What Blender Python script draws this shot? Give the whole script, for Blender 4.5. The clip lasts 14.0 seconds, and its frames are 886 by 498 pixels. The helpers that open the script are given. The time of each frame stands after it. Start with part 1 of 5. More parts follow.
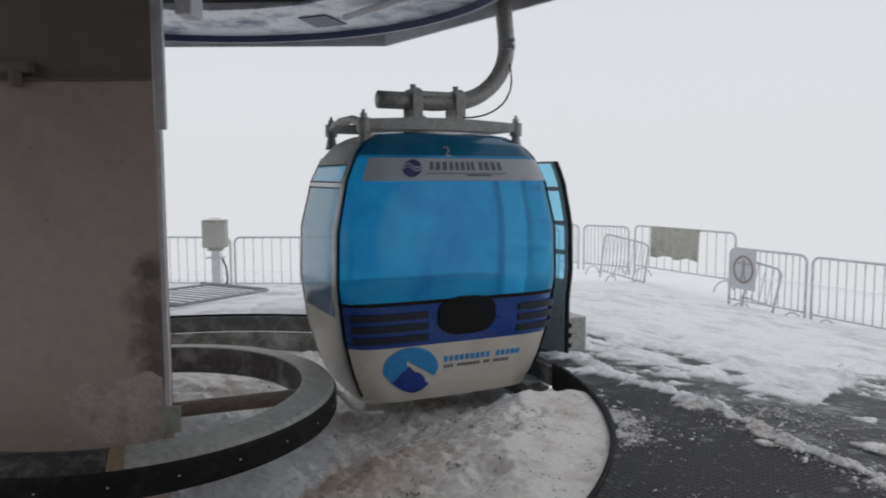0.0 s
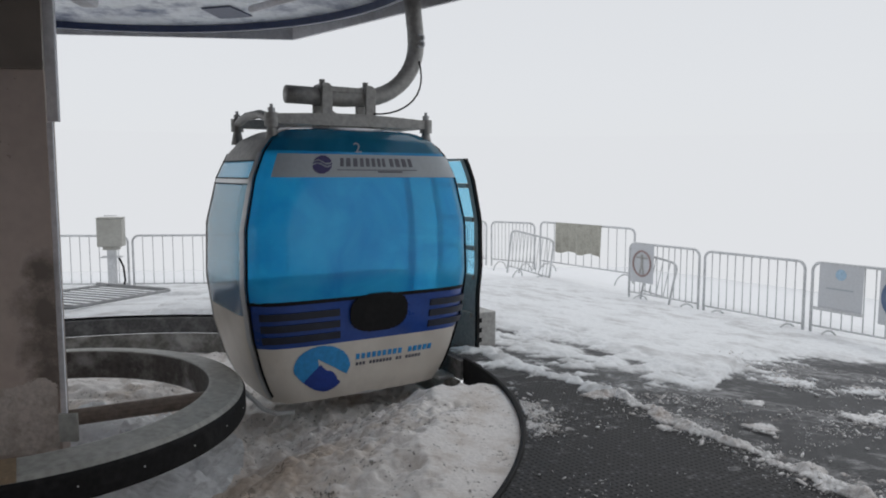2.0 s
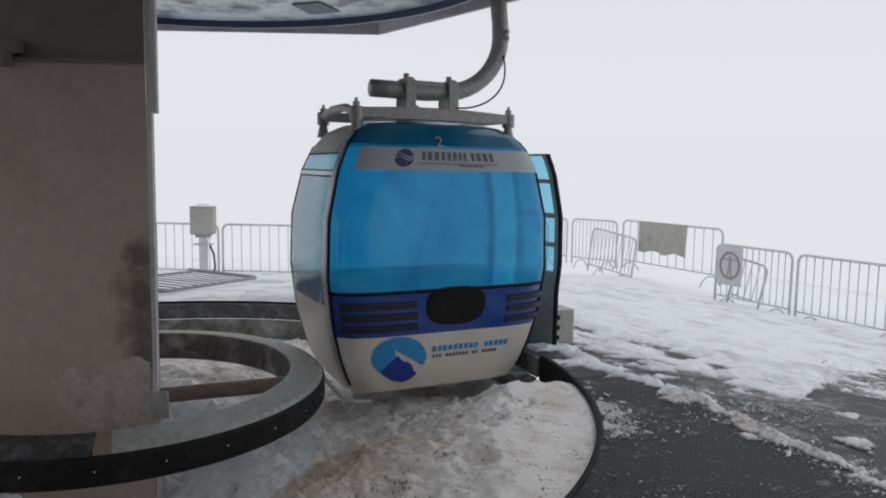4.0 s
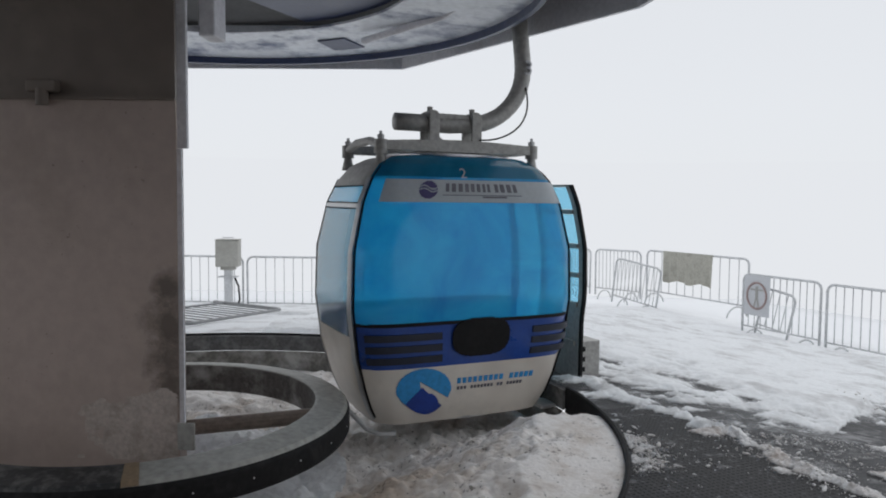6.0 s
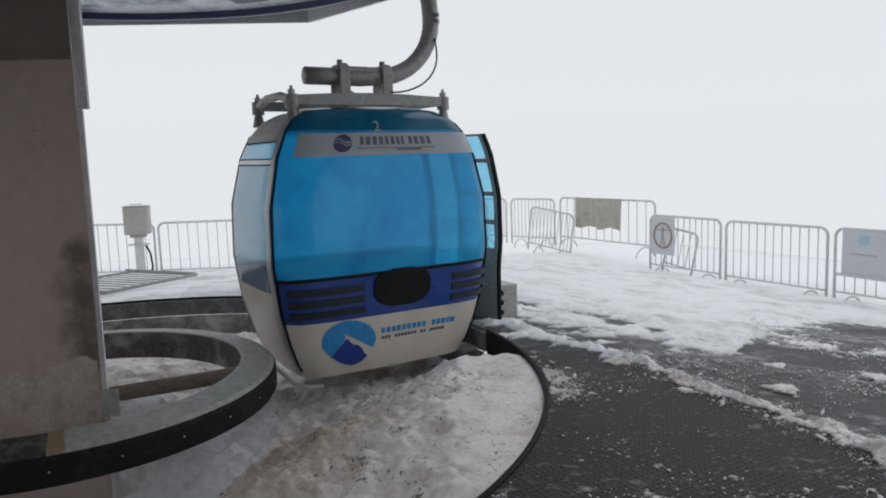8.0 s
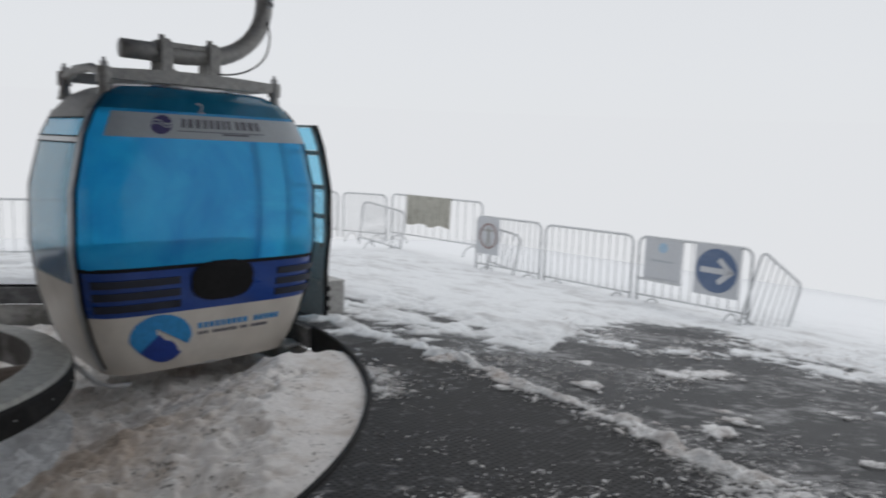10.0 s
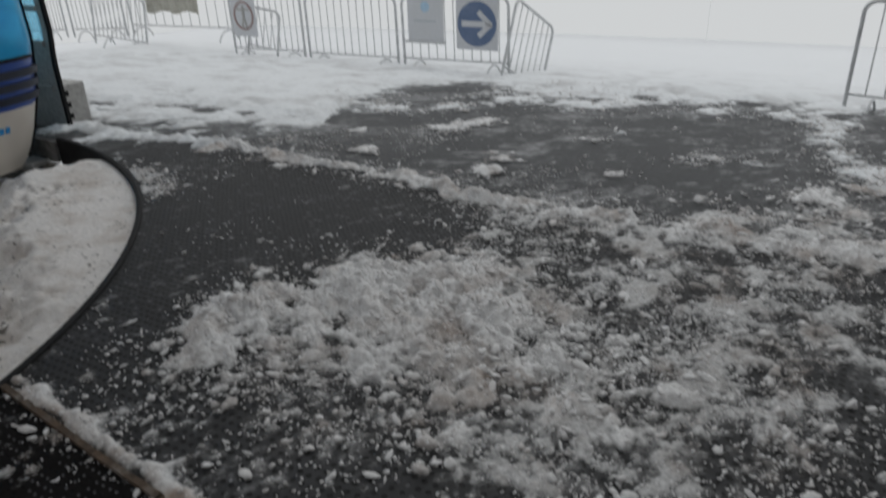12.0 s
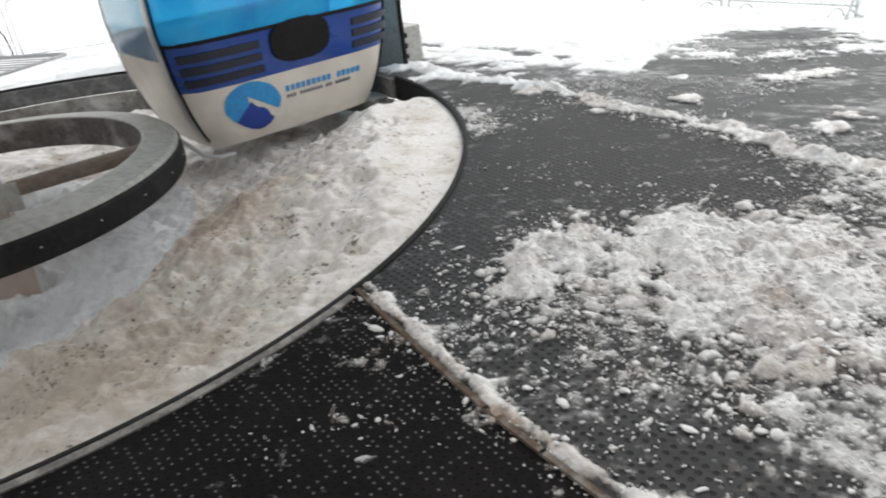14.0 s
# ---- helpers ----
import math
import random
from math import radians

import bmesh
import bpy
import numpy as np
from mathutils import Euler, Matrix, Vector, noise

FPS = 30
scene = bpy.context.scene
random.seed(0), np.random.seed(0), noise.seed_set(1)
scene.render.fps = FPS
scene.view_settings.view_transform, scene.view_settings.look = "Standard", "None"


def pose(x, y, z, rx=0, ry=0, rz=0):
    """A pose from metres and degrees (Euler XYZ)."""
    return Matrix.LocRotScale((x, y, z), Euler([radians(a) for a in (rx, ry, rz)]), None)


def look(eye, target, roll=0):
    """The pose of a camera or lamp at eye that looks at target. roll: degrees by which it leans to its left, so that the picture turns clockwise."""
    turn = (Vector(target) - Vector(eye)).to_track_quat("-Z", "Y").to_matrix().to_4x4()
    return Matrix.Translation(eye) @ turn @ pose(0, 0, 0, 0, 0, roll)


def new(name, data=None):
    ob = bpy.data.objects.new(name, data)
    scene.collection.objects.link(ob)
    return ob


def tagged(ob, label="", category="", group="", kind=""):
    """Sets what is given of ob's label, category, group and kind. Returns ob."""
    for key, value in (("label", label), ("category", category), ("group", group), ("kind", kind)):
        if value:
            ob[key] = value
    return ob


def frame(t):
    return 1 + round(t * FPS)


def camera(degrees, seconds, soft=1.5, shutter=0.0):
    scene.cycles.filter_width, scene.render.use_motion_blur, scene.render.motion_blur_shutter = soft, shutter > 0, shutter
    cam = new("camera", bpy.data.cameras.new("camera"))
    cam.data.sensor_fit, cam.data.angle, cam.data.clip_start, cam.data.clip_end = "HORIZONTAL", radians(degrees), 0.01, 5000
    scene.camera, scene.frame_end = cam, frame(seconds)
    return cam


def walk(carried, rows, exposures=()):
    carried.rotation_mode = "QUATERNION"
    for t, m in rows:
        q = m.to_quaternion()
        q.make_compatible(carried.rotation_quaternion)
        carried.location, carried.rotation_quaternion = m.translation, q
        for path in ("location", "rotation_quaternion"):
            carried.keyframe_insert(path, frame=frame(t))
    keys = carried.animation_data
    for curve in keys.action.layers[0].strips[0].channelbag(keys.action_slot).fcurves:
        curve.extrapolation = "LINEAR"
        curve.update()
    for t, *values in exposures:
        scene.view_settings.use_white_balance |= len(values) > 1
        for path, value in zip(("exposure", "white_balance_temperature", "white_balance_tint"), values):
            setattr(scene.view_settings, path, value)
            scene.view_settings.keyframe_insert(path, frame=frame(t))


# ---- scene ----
cam = camera(63.0, 14.0, soft=1.9, shutter=0.4)
PATH = [
    (0, (0.063, 0.021, 1.481), (0.016, 2.01, 1.281), 0.0),
    (0.5, (0.055, 0.035, 1.476), (0.134, 2.025, 1.297), -0.1),
    (1, (0.058, 0.023, 1.474), (0.151, 2.006, 1.234), 0.4),
    (1.5, (0.061, 0.062, 1.472), (0.166, 2.049, 1.272), 0.8),
    (2, (0.04, 0.013, 1.48), (0.246, 1.992, 1.272), 0.3),
    (2.5, (0.055, 0.06, 1.478), (0.228, 2.04, 1.254), 0.1),
    (3, (0.046, 0.041, 1.471), (0.133, 2.027, 1.254), 0.8),
    (5.5, (0.041, 0.007, 1.478), (-0.024, 1.992, 1.244), 0.7),
    (6, (0.027, 0.005, 1.473), (-0.048, 1.998, 1.335), 0.7),
    (6.5, (0.022, -0.016, 1.463), (0.089, 1.976, 1.302), -3.1),
    (7, (0.027, -0.063, 1.44), (0.142, 1.922, 1.219), -2.5),
    (9.5, (0.029, -0.097, 1.444), (0.257, 1.87, 1.164), -0.8),
    (10, (0.061, -0.047, 1.453), (0.663, 1.841, 1.18), 2.4),
    (10.5, (0.057, -0.035, 1.473), (0.906, 1.756, 1.208), 4.1),
    (11, (0.094, -0.062, 1.437), (1.11, 1.634, 1.135), 1.1),
    (11.5, (0.102, -0.069, 1.434), (1.07, 1.609, 0.938), 0.7),
    (12, (0.119, -0.074, 1.373), (1.163, 1.41, 0.531), -2.1),
    (12.5, (0.107, -0.078, 1.352), (1.086, 1.357, 0.362), -2.8),
    (13, (0.047, -0.077, 1.368), (0.768, 1.504, 0.377), -5.0),
    (13.5, (0.005, -0.057, 1.372), (0.518, 1.625, 0.418), -6.2),
    (14, (-0.033, -0.033, 1.375), (0.292, 1.716, 0.461), -6.8),
]
walk(cam, [(t, look(eye, target, roll)) for t, eye, target, roll in PATH],
     exposures=[(0.0, 0.02, 6500, 10), (1.5, 0.06, 6500, 10), (3.0, 0.07, 6500, 10), (6.0, 0.15, 6450, 10), (9.5, 0.1, 6500, 10), (11.0, 0.0, 6550, 10), (11.5, -0.09, 6570, 9), (12.0, -0.20, 6600, 8), (12.5, 0.12, 6650, 8), (13.0, 0.5, 6700, 8), (14.0, 1.22, 6800, 8)])

# ---------------------------------------------------------------- light
world = bpy.data.worlds.new("overcast_fog")
scene.world = world
world.use_nodes = True
wn, wl = world.node_tree.nodes, world.node_tree.links
wn.clear()
sky = wn.new("ShaderNodeTexSky")
sky.sky_type = "NISHITA"
sky.sun_disc = False
sky.sun_elevation = radians(48)
sky.sun_rotation = radians(150)
bg_sky = wn.new("ShaderNodeBackground")
bg_sky.inputs["Strength"].default_value = 0.05
wl.new(sky.outputs[0], bg_sky.inputs["Color"])
coord = wn.new("ShaderNodeTexCoord")
sep = wn.new("ShaderNodeSeparateXYZ")
wl.new(coord.outputs["Generated"], sep.inputs[0])
ramp = wn.new("ShaderNodeValToRGB")
ramp.color_ramp.elements[0].position, ramp.color_ramp.elements[0].color = 0.12, (0.80, 0.82, 0.85, 1)
ramp.color_ramp.elements[1].position, ramp.color_ramp.elements[1].color = 0.7, (0.73, 0.755, 0.79, 1)
wl.new(sep.outputs["Z"], ramp.inputs[0])
bg_fog = wn.new("ShaderNodeBackground")
bg_fog.inputs["Strength"].default_value = 0.93
wl.new(ramp.outputs[0], bg_fog.inputs["Color"])
wmix = wn.new("ShaderNodeMixShader")
wmix.inputs[0].default_value = 0.94
wl.new(bg_sky.outputs[0], wmix.inputs[1])
wl.new(bg_fog.outputs[0], wmix.inputs[2])
wo = wn.new("ShaderNodeOutputWorld")
wl.new(wmix.outputs[0], wo.inputs[0])

sun = new("sun", bpy.data.lights.new("sun", "SUN"))
sun.data.energy, sun.data.angle, sun.data.color = 0.4, radians(50), (1.0, 0.98, 0.95)
sun.matrix_world = look((6, 10, 14), (0, 3, 0))


# ---------------------------------------------------------------- materials
def material(name, colour, rough=0.6, metal=0.0, vary=0.25, scale=4.0, dirt=None, dirt_amount=0.4, dirt_scale=1.5,
             bump=0.1, bump_scale=60.0, coat=0.0, spec=0.5):
    """A surface with fine grain, larger stains and relief, at real size."""
    m = bpy.data.materials.new(name)
    m.use_nodes = True
    n, l = m.node_tree.nodes, m.node_tree.links
    b = n["Principled BSDF"]
    tc = n.new("ShaderNodeTexCoord")
    n1 = n.new("ShaderNodeTexNoise")
    n1.inputs["Scale"].default_value, n1.inputs["Detail"].default_value = scale * 8, 6
    n2 = n.new("ShaderNodeTexNoise")
    n2.inputs["Scale"].default_value, n2.inputs["Detail"].default_value = dirt_scale, 8
    n2.inputs["Roughness"].default_value = 0.65
    for k in (n1, n2):
        l.new(tc.outputs["Object"], k.inputs["Vector"])
    r1 = n.new("ShaderNodeMapRange")
    r1.inputs["From Min"].default_value, r1.inputs["From Max"].default_value = 0.3, 0.7
    r1.inputs["To Min"].default_value, r1.inputs["To Max"].default_value = 1 - vary, 1 + vary
    l.new(n1.outputs["Fac"], r1.inputs["Value"])
    mul = n.new("ShaderNodeMix")
    mul.data_type, mul.blend_type = "RGBA", "MULTIPLY"
    mul.inputs["Factor"].default_value = 1.0
    mul.inputs["A"].default_value = (*colour, 1)
    l.new(r1.outputs["Result"], mul.inputs["B"])
    r2 = n.new("ShaderNodeMapRange")
    r2.inputs["From Min"].default_value, r2.inputs["From Max"].default_value = 0.48, 0.68
    r2.inputs["To Max"].default_value = dirt_amount
    l.new(n2.outputs["Fac"], r2.inputs["Value"])
    mix = n.new("ShaderNodeMix")
    mix.data_type = "RGBA"
    l.new(r2.outputs["Result"], mix.inputs["Factor"])
    l.new(mul.outputs["Result"], mix.inputs["A"])
    mix.inputs["B"].default_value = (*(dirt or [c * 0.5 for c in colour]), 1)
    l.new(mix.outputs["Result"], b.inputs["Base Color"])
    rr = n.new("ShaderNodeMapRange")
    rr.inputs["To Min"].default_value, rr.inputs["To Max"].default_value = max(0.05, rough - 0.12), min(1, rough + 0.12)
    l.new(n2.outputs["Fac"], rr.inputs["Value"])
    l.new(rr.outputs["Result"], b.inputs["Roughness"])
    b.inputs["Metallic"].default_value = metal
    b.inputs["Coat Weight"].default_value = coat
    b.inputs["Specular IOR Level"].default_value = spec
    if bump:
        n3 = n.new("ShaderNodeTexNoise")
        n3.inputs["Scale"].default_value, n3.inputs["Detail"].default_value = bump_scale, 5
        l.new(tc.outputs["Object"], n3.inputs["Vector"])
        bp = n.new("ShaderNodeBump")
        bp.inputs["Strength"].default_value, bp.inputs["Distance"].default_value = bump, 0.01
        l.new(n3.outputs["Fac"], bp.inputs["Height"])
        l.new(bp.outputs["Normal"], b.inputs["Normal"])
    return m


def snow_material(name, colour, dirt, amount, scale):
    m = material(name, colour, 0.75, vary=0.06, scale=3, dirt=dirt, dirt_amount=amount, dirt_scale=scale, bump=0.6, bump_scale=45, spec=0.25)
    return m


def thinning(m, full=0.014):
    """Snow turns see-through where it thins out to a film."""
    n, l = m.node_tree.nodes, m.node_tree.links
    b = n["Principled BSDF"]
    at = n.new("ShaderNodeAttribute")
    at.attribute_name = "thick"
    tc = n.new("ShaderNodeTexCoord")
    nz = n.new("ShaderNodeTexNoise")
    nz.inputs["Scale"].default_value, nz.inputs["Detail"].default_value, nz.inputs["Roughness"].default_value = 55.0, 6, 0.7
    l.new(tc.outputs["Object"], nz.inputs["Vector"])
    ad = n.new("ShaderNodeMath")
    ad.operation = "MULTIPLY_ADD"
    ad.inputs[1].default_value = 0.022
    l.new(nz.outputs["Fac"], ad.inputs[0])
    l.new(at.outputs["Fac"], ad.inputs[2])
    rg = n.new("ShaderNodeMapRange")
    rg.interpolation_type = "SMOOTHSTEP"
    rg.inputs["From Min"].default_value, rg.inputs["From Max"].default_value = 0.0095, 0.011 + full
    l.new(ad.outputs[0], rg.inputs["Value"])
    l.new(rg.outputs["Result"], b.inputs["Alpha"])
    return m


def mat_rubber(name, colour, pitch, dots, hole, size=(0.22, 0.3), share=0.45):
    """Perforated rubber matting: a grid of round holes with frost in some."""
    m = material(name, colour, 0.7, vary=0.3, scale=6, spec=0.2, dirt=[c * 2.2 for c in colour], dirt_amount=0.6, dirt_scale=2.2, bump=0.0)
    n, l = m.node_tree.nodes, m.node_tree.links
    b = n["Principled BSDF"]
    tc = n.new("ShaderNodeTexCoord")
    mp = n.new("ShaderNodeMapping")
    mp.inputs["Scale"].default_value = (1 / pitch,) * 3
    mp.inputs["Rotation"].default_value = (0, 0, radians(-24))
    l.new(tc.outputs["Object"], mp.inputs["Vector"])
    v = n.new("ShaderNodeTexVoronoi")
    v.voronoi_dimensions = "2D"
    v.inputs["Scale"].default_value = 1.0
    v.inputs["Randomness"].default_value = 0.12
    l.new(mp.outputs[0], v.inputs["Vector"])
    rg = n.new("ShaderNodeMapRange")
    rg.inputs["From Min"].default_value, rg.inputs["From Max"].default_value = size[0], size[1]
    l.new(v.outputs["Distance"], rg.inputs["Value"])
    base = b.inputs["Base Color"].links[0].from_socket
    inside = n.new("ShaderNodeMix")
    inside.data_type = "RGBA"
    inside.inputs["A"].default_value, inside.inputs["B"].default_value = (*hole, 1), (*dots, 1)
    sel = n.new("ShaderNodeSeparateColor")
    l.new(v.outputs["Color"], sel.inputs[0])
    gate = n.new("ShaderNodeMath")
    gate.operation = "GREATER_THAN"
    gate.inputs[1].default_value = share
    l.new(sel.outputs[0], gate.inputs[0])
    l.new(gate.outputs[0], inside.inputs["Factor"])
    mix = n.new("ShaderNodeMix")
    mix.data_type = "RGBA"
    l.new(rg.outputs["Result"], mix.inputs["Factor"])
    l.new(inside.outputs["Result"], mix.inputs["A"])
    l.new(base, mix.inputs["B"])
    l.new(mix.outputs["Result"], b.inputs["Base Color"])
    bp = n.new("ShaderNodeBump")
    bp.inputs["Strength"].default_value, bp.inputs["Distance"].default_value = 0.8, 0.006
    l.new(rg.outputs["Result"], bp.inputs["Height"])
    l.new(bp.outputs["Normal"], b.inputs["Normal"])
    return m


def slushed(m, amount, tone=0.34, scale=7.0, seed=0.0):
    """Thin wet films and specks of slush over a dark surface."""
    n, l = m.node_tree.nodes, m.node_tree.links
    b = n["Principled BSDF"]
    tc = n.new("ShaderNodeTexCoord")
    mp = n.new("ShaderNodeMapping")
    mp.inputs["Location"].default_value = (seed, seed, 0)
    mp.inputs["Rotation"].default_value = (0, 0, radians(25))
    mp.inputs["Scale"].default_value = (1.0, 1.8, 1.0)
    l.new(tc.outputs["Object"], mp.inputs["Vector"])
    big, small = n.new("ShaderNodeTexNoise"), n.new("ShaderNodeTexNoise")
    big.inputs["Scale"].default_value, big.inputs["Detail"].default_value, big.inputs["Roughness"].default_value = 1.1, 4, 0.6
    small.inputs["Scale"].default_value, small.inputs["Detail"].default_value, small.inputs["Roughness"].default_value = scale, 9, 0.72
    for k in (big, small):
        l.new(mp.outputs[0], k.inputs["Vector"])
    add = n.new("ShaderNodeMath")
    add.operation = "MULTIPLY_ADD"
    add.inputs[1].default_value = 0.75
    l.new(big.outputs["Fac"], add.inputs[0])
    l.new(small.outputs["Fac"], add.inputs[2])
    rg = n.new("ShaderNodeMapRange")
    rg.inputs["From Min"].default_value, rg.inputs["From Max"].default_value = 1.06 - 0.3 * amount, 1.22 - 0.3 * amount
    l.new(add.outputs[0], rg.inputs["Value"])
    base = b.inputs["Base Color"].links[0].from_socket
    mix = n.new("ShaderNodeMix")
    mix.data_type = "RGBA"
    l.new(rg.outputs["Result"], mix.inputs["Factor"])
    l.new(base, mix.inputs["A"])
    mix.inputs["B"].default_value = (tone, tone, tone * 1.02, 1)
    l.new(mix.outputs["Result"], b.inputs["Base Color"])
    return m


def tinted_pane(name, colour, clear=0.12, through_tint=None, spread=0.55, low=0.85, high=1.1, cloud=1.8):
    """Frosted blue acrylic: scatters daylight, lets some through, and shines a little."""
    m = bpy.data.materials.new(name)
    m.use_nodes = True
    n, l = m.node_tree.nodes, m.node_tree.links
    n.clear()
    out = n.new("ShaderNodeOutputMaterial")
    tc = n.new("ShaderNodeTexCoord")
    nz = n.new("ShaderNodeTexNoise")
    nz.inputs["Scale"].default_value, nz.inputs["Detail"].default_value = cloud, 8
    nz.inputs["Roughness"].default_value, nz.inputs["Distortion"].default_value = 0.58, 0.6
    l.new(tc.outputs["Object"], nz.inputs["Vector"])
    rp = n.new("ShaderNodeValToRGB")
    rp.color_ramp.elements[0].position, rp.color_ramp.elements[0].color = 0.3, (*[c * low for c in colour], 1)
    rp.color_ramp.elements[1].position, rp.color_ramp.elements[1].color = 0.72, (*[min(1, c * high + 0.02) for c in colour], 1)
    l.new(nz.outputs["Fac"], rp.inputs[0])
    d, tl, tr, gl = (n.new(k) for k in ("ShaderNodeBsdfDiffuse", "ShaderNodeBsdfTranslucent", "ShaderNodeBsdfTransparent", "ShaderNodeBsdfGlossy"))
    for k in (d, tl):
        l.new(rp.outputs[0], k.inputs["Color"])
    tr.inputs["Color"].default_value = (*(through_tint or [min(1, c * 1.6) for c in colour]), 1)
    gl.inputs["Roughness"].default_value = 0.12
    m1, m2, m3 = (n.new("ShaderNodeMixShader") for _ in range(3))
    m1.inputs[0].default_value = spread
    l.new(d.outputs[0], m1.inputs[1])
    l.new(tl.outputs[0], m1.inputs[2])
    m2.inputs[0].default_value = clear
    l.new(m1.outputs[0], m2.inputs[1])
    l.new(tr.outputs[0], m2.inputs[2])
    fr = n.new("ShaderNodeLayerWeight")
    fr.inputs["Blend"].default_value = 0.5
    pw, ma = n.new("ShaderNodeMath"), n.new("ShaderNodeMath")
    pw.operation, ma.operation = "POWER", "MULTIPLY_ADD"
    pw.inputs[1].default_value = 4.5
    ma.inputs[1].default_value, ma.inputs[2].default_value = 0.85, 0.03
    l.new(fr.outputs["Facing"], pw.inputs[0])
    l.new(pw.outputs[0], ma.inputs[0])
    l.new(ma.outputs[0], m3.inputs[0])
    l.new(m2.outputs[0], m3.inputs[1])
    l.new(gl.outputs[0], m3.inputs[2])
    l.new(m3.outputs[0], out.inputs[0])
    return m


M_SNOW = snow_material("snow", (0.79, 0.805, 0.82), (0.46, 0.455, 0.455), 0.8, 2.0)
M_SLUSH = material("trodden_snow", (0.76, 0.755, 0.755), 0.6, vary=0.14, scale=9, dirt=(0.34, 0.28, 0.245), dirt_amount=0.9, dirt_scale=4.0, bump=0.8, bump_scale=70, spec=0.35)
thinning(M_SLUSH, 0.018)
M_HUB = snow_material("clean_snow", (0.80, 0.815, 0.83), (0.50, 0.495, 0.495), 0.7, 2.4)
thinning(M_SNOW, 0.026)
M_PIT = snow_material("dirty_snow", (0.80, 0.77, 0.745), (0.50, 0.43, 0.37), 0.8, 3.2)


def brown_pool(m, cx, cy, reach, colour, cz=-0.15):
    """A wide brown slush stain round one place."""
    n, l = m.node_tree.nodes, m.node_tree.links
    b = n["Principled BSDF"]
    tc = n.new("ShaderNodeTexCoord")
    ds = n.new("ShaderNodeVectorMath")
    ds.operation = "DISTANCE"
    ds.inputs[1].default_value = (cx, cy, cz)
    l.new(tc.outputs["Object"], ds.inputs[0])
    nz = n.new("ShaderNodeTexNoise")
    nz.inputs["Scale"].default_value, nz.inputs["Detail"].default_value, nz.inputs["Roughness"].default_value = 9.0, 8, 0.7
    l.new(tc.outputs["Object"], nz.inputs["Vector"])
    ad = n.new("ShaderNodeMath")
    ad.operation = "MULTIPLY_ADD"
    ad.inputs[1].default_value = -2.4 * reach
    l.new(nz.outputs["Fac"], ad.inputs[0])
    l.new(ds.outputs["Value"], ad.inputs[2])
    rg = n.new("ShaderNodeMapRange")
    rg.inputs["From Min"].default_value, rg.inputs["From Max"].default_value = -0.9 * reach, 0.1 * reach
    rg.inputs["To Min"].default_value, rg.inputs["To Max"].default_value = 0.9, 0.0
    l.new(ad.outputs[0], rg.inputs["Value"])
    base = b.inputs["Base Color"].links[0].from_socket
    mix = n.new("ShaderNodeMix")
    mix.data_type = "RGBA"
    l.new(rg.outputs["Result"], mix.inputs["Factor"])
    l.new(base, mix.inputs["A"])
    mix.inputs["B"].default_value = (*colour, 1)
    l.new(mix.outputs["Result"], b.inputs["Base Color"])


def flecked(m, colour, scale, share, strength=0.85):
    """Small dark flecks of grit."""
    n, l = m.node_tree.nodes, m.node_tree.links
    b = n["Principled BSDF"]
    tc = n.new("ShaderNodeTexCoord")
    nz, wide = n.new("ShaderNodeTexNoise"), n.new("ShaderNodeTexNoise")
    nz.inputs["Scale"].default_value, nz.inputs["Detail"].default_value, nz.inputs["Roughness"].default_value = scale, 3, 0.6
    wide.inputs["Scale"].default_value, wide.inputs["Detail"].default_value = scale / 9, 3
    ad = n.new("ShaderNodeMath")
    ad.operation = "MULTIPLY_ADD"
    ad.inputs[1].default_value = 0.5
    for k in (nz, wide):
        l.new(tc.outputs["Object"], k.inputs["Vector"])
    l.new(wide.outputs["Fac"], ad.inputs[0])
    l.new(nz.outputs["Fac"], ad.inputs[2])
    rg = n.new("ShaderNodeMapRange")
    rg.inputs["From Min"].default_value, rg.inputs["From Max"].default_value = share, share + 0.07
    rg.inputs["To Max"].default_value = strength
    l.new(ad.outputs[0], rg.inputs["Value"])
    base = b.inputs["Base Color"].links[0].from_socket
    mix = n.new("ShaderNodeMix")
    mix.data_type = "RGBA"
    l.new(rg.outputs["Result"], mix.inputs["Factor"])
    l.new(base, mix.inputs["A"])
    mix.inputs["B"].default_value = (*colour, 1)
    l.new(mix.outputs["Result"], b.inputs["Base Color"])


def fog_whitened(m, cx, cy, near, far, colour):
    """Whitens the snow with distance, so that its colour merges with the fog."""
    n, l = m.node_tree.nodes, m.node_tree.links
    b = n["Principled BSDF"]
    tc = n.new("ShaderNodeTexCoord")
    ds = n.new("ShaderNodeVectorMath")
    ds.operation = "DISTANCE"
    ds.inputs[1].default_value = (cx, cy, 0)
    l.new(tc.outputs["Object"], ds.inputs[0])
    rg = n.new("ShaderNodeMapRange")
    rg.interpolation_type = "SMOOTHSTEP"
    rg.inputs["From Min"].default_value, rg.inputs["From Max"].default_value = near, far
    l.new(ds.outputs["Value"], rg.inputs["Value"])
    base = b.inputs["Base Color"].links[0].from_socket
    mix = n.new("ShaderNodeMix")
    mix.data_type = "RGBA"
    l.new(rg.outputs["Result"], mix.inputs["Factor"])
    l.new(base, mix.inputs["A"])
    mix.inputs["B"].default_value = (*colour, 1)
    l.new(mix.outputs["Result"], b.inputs["Base Color"])


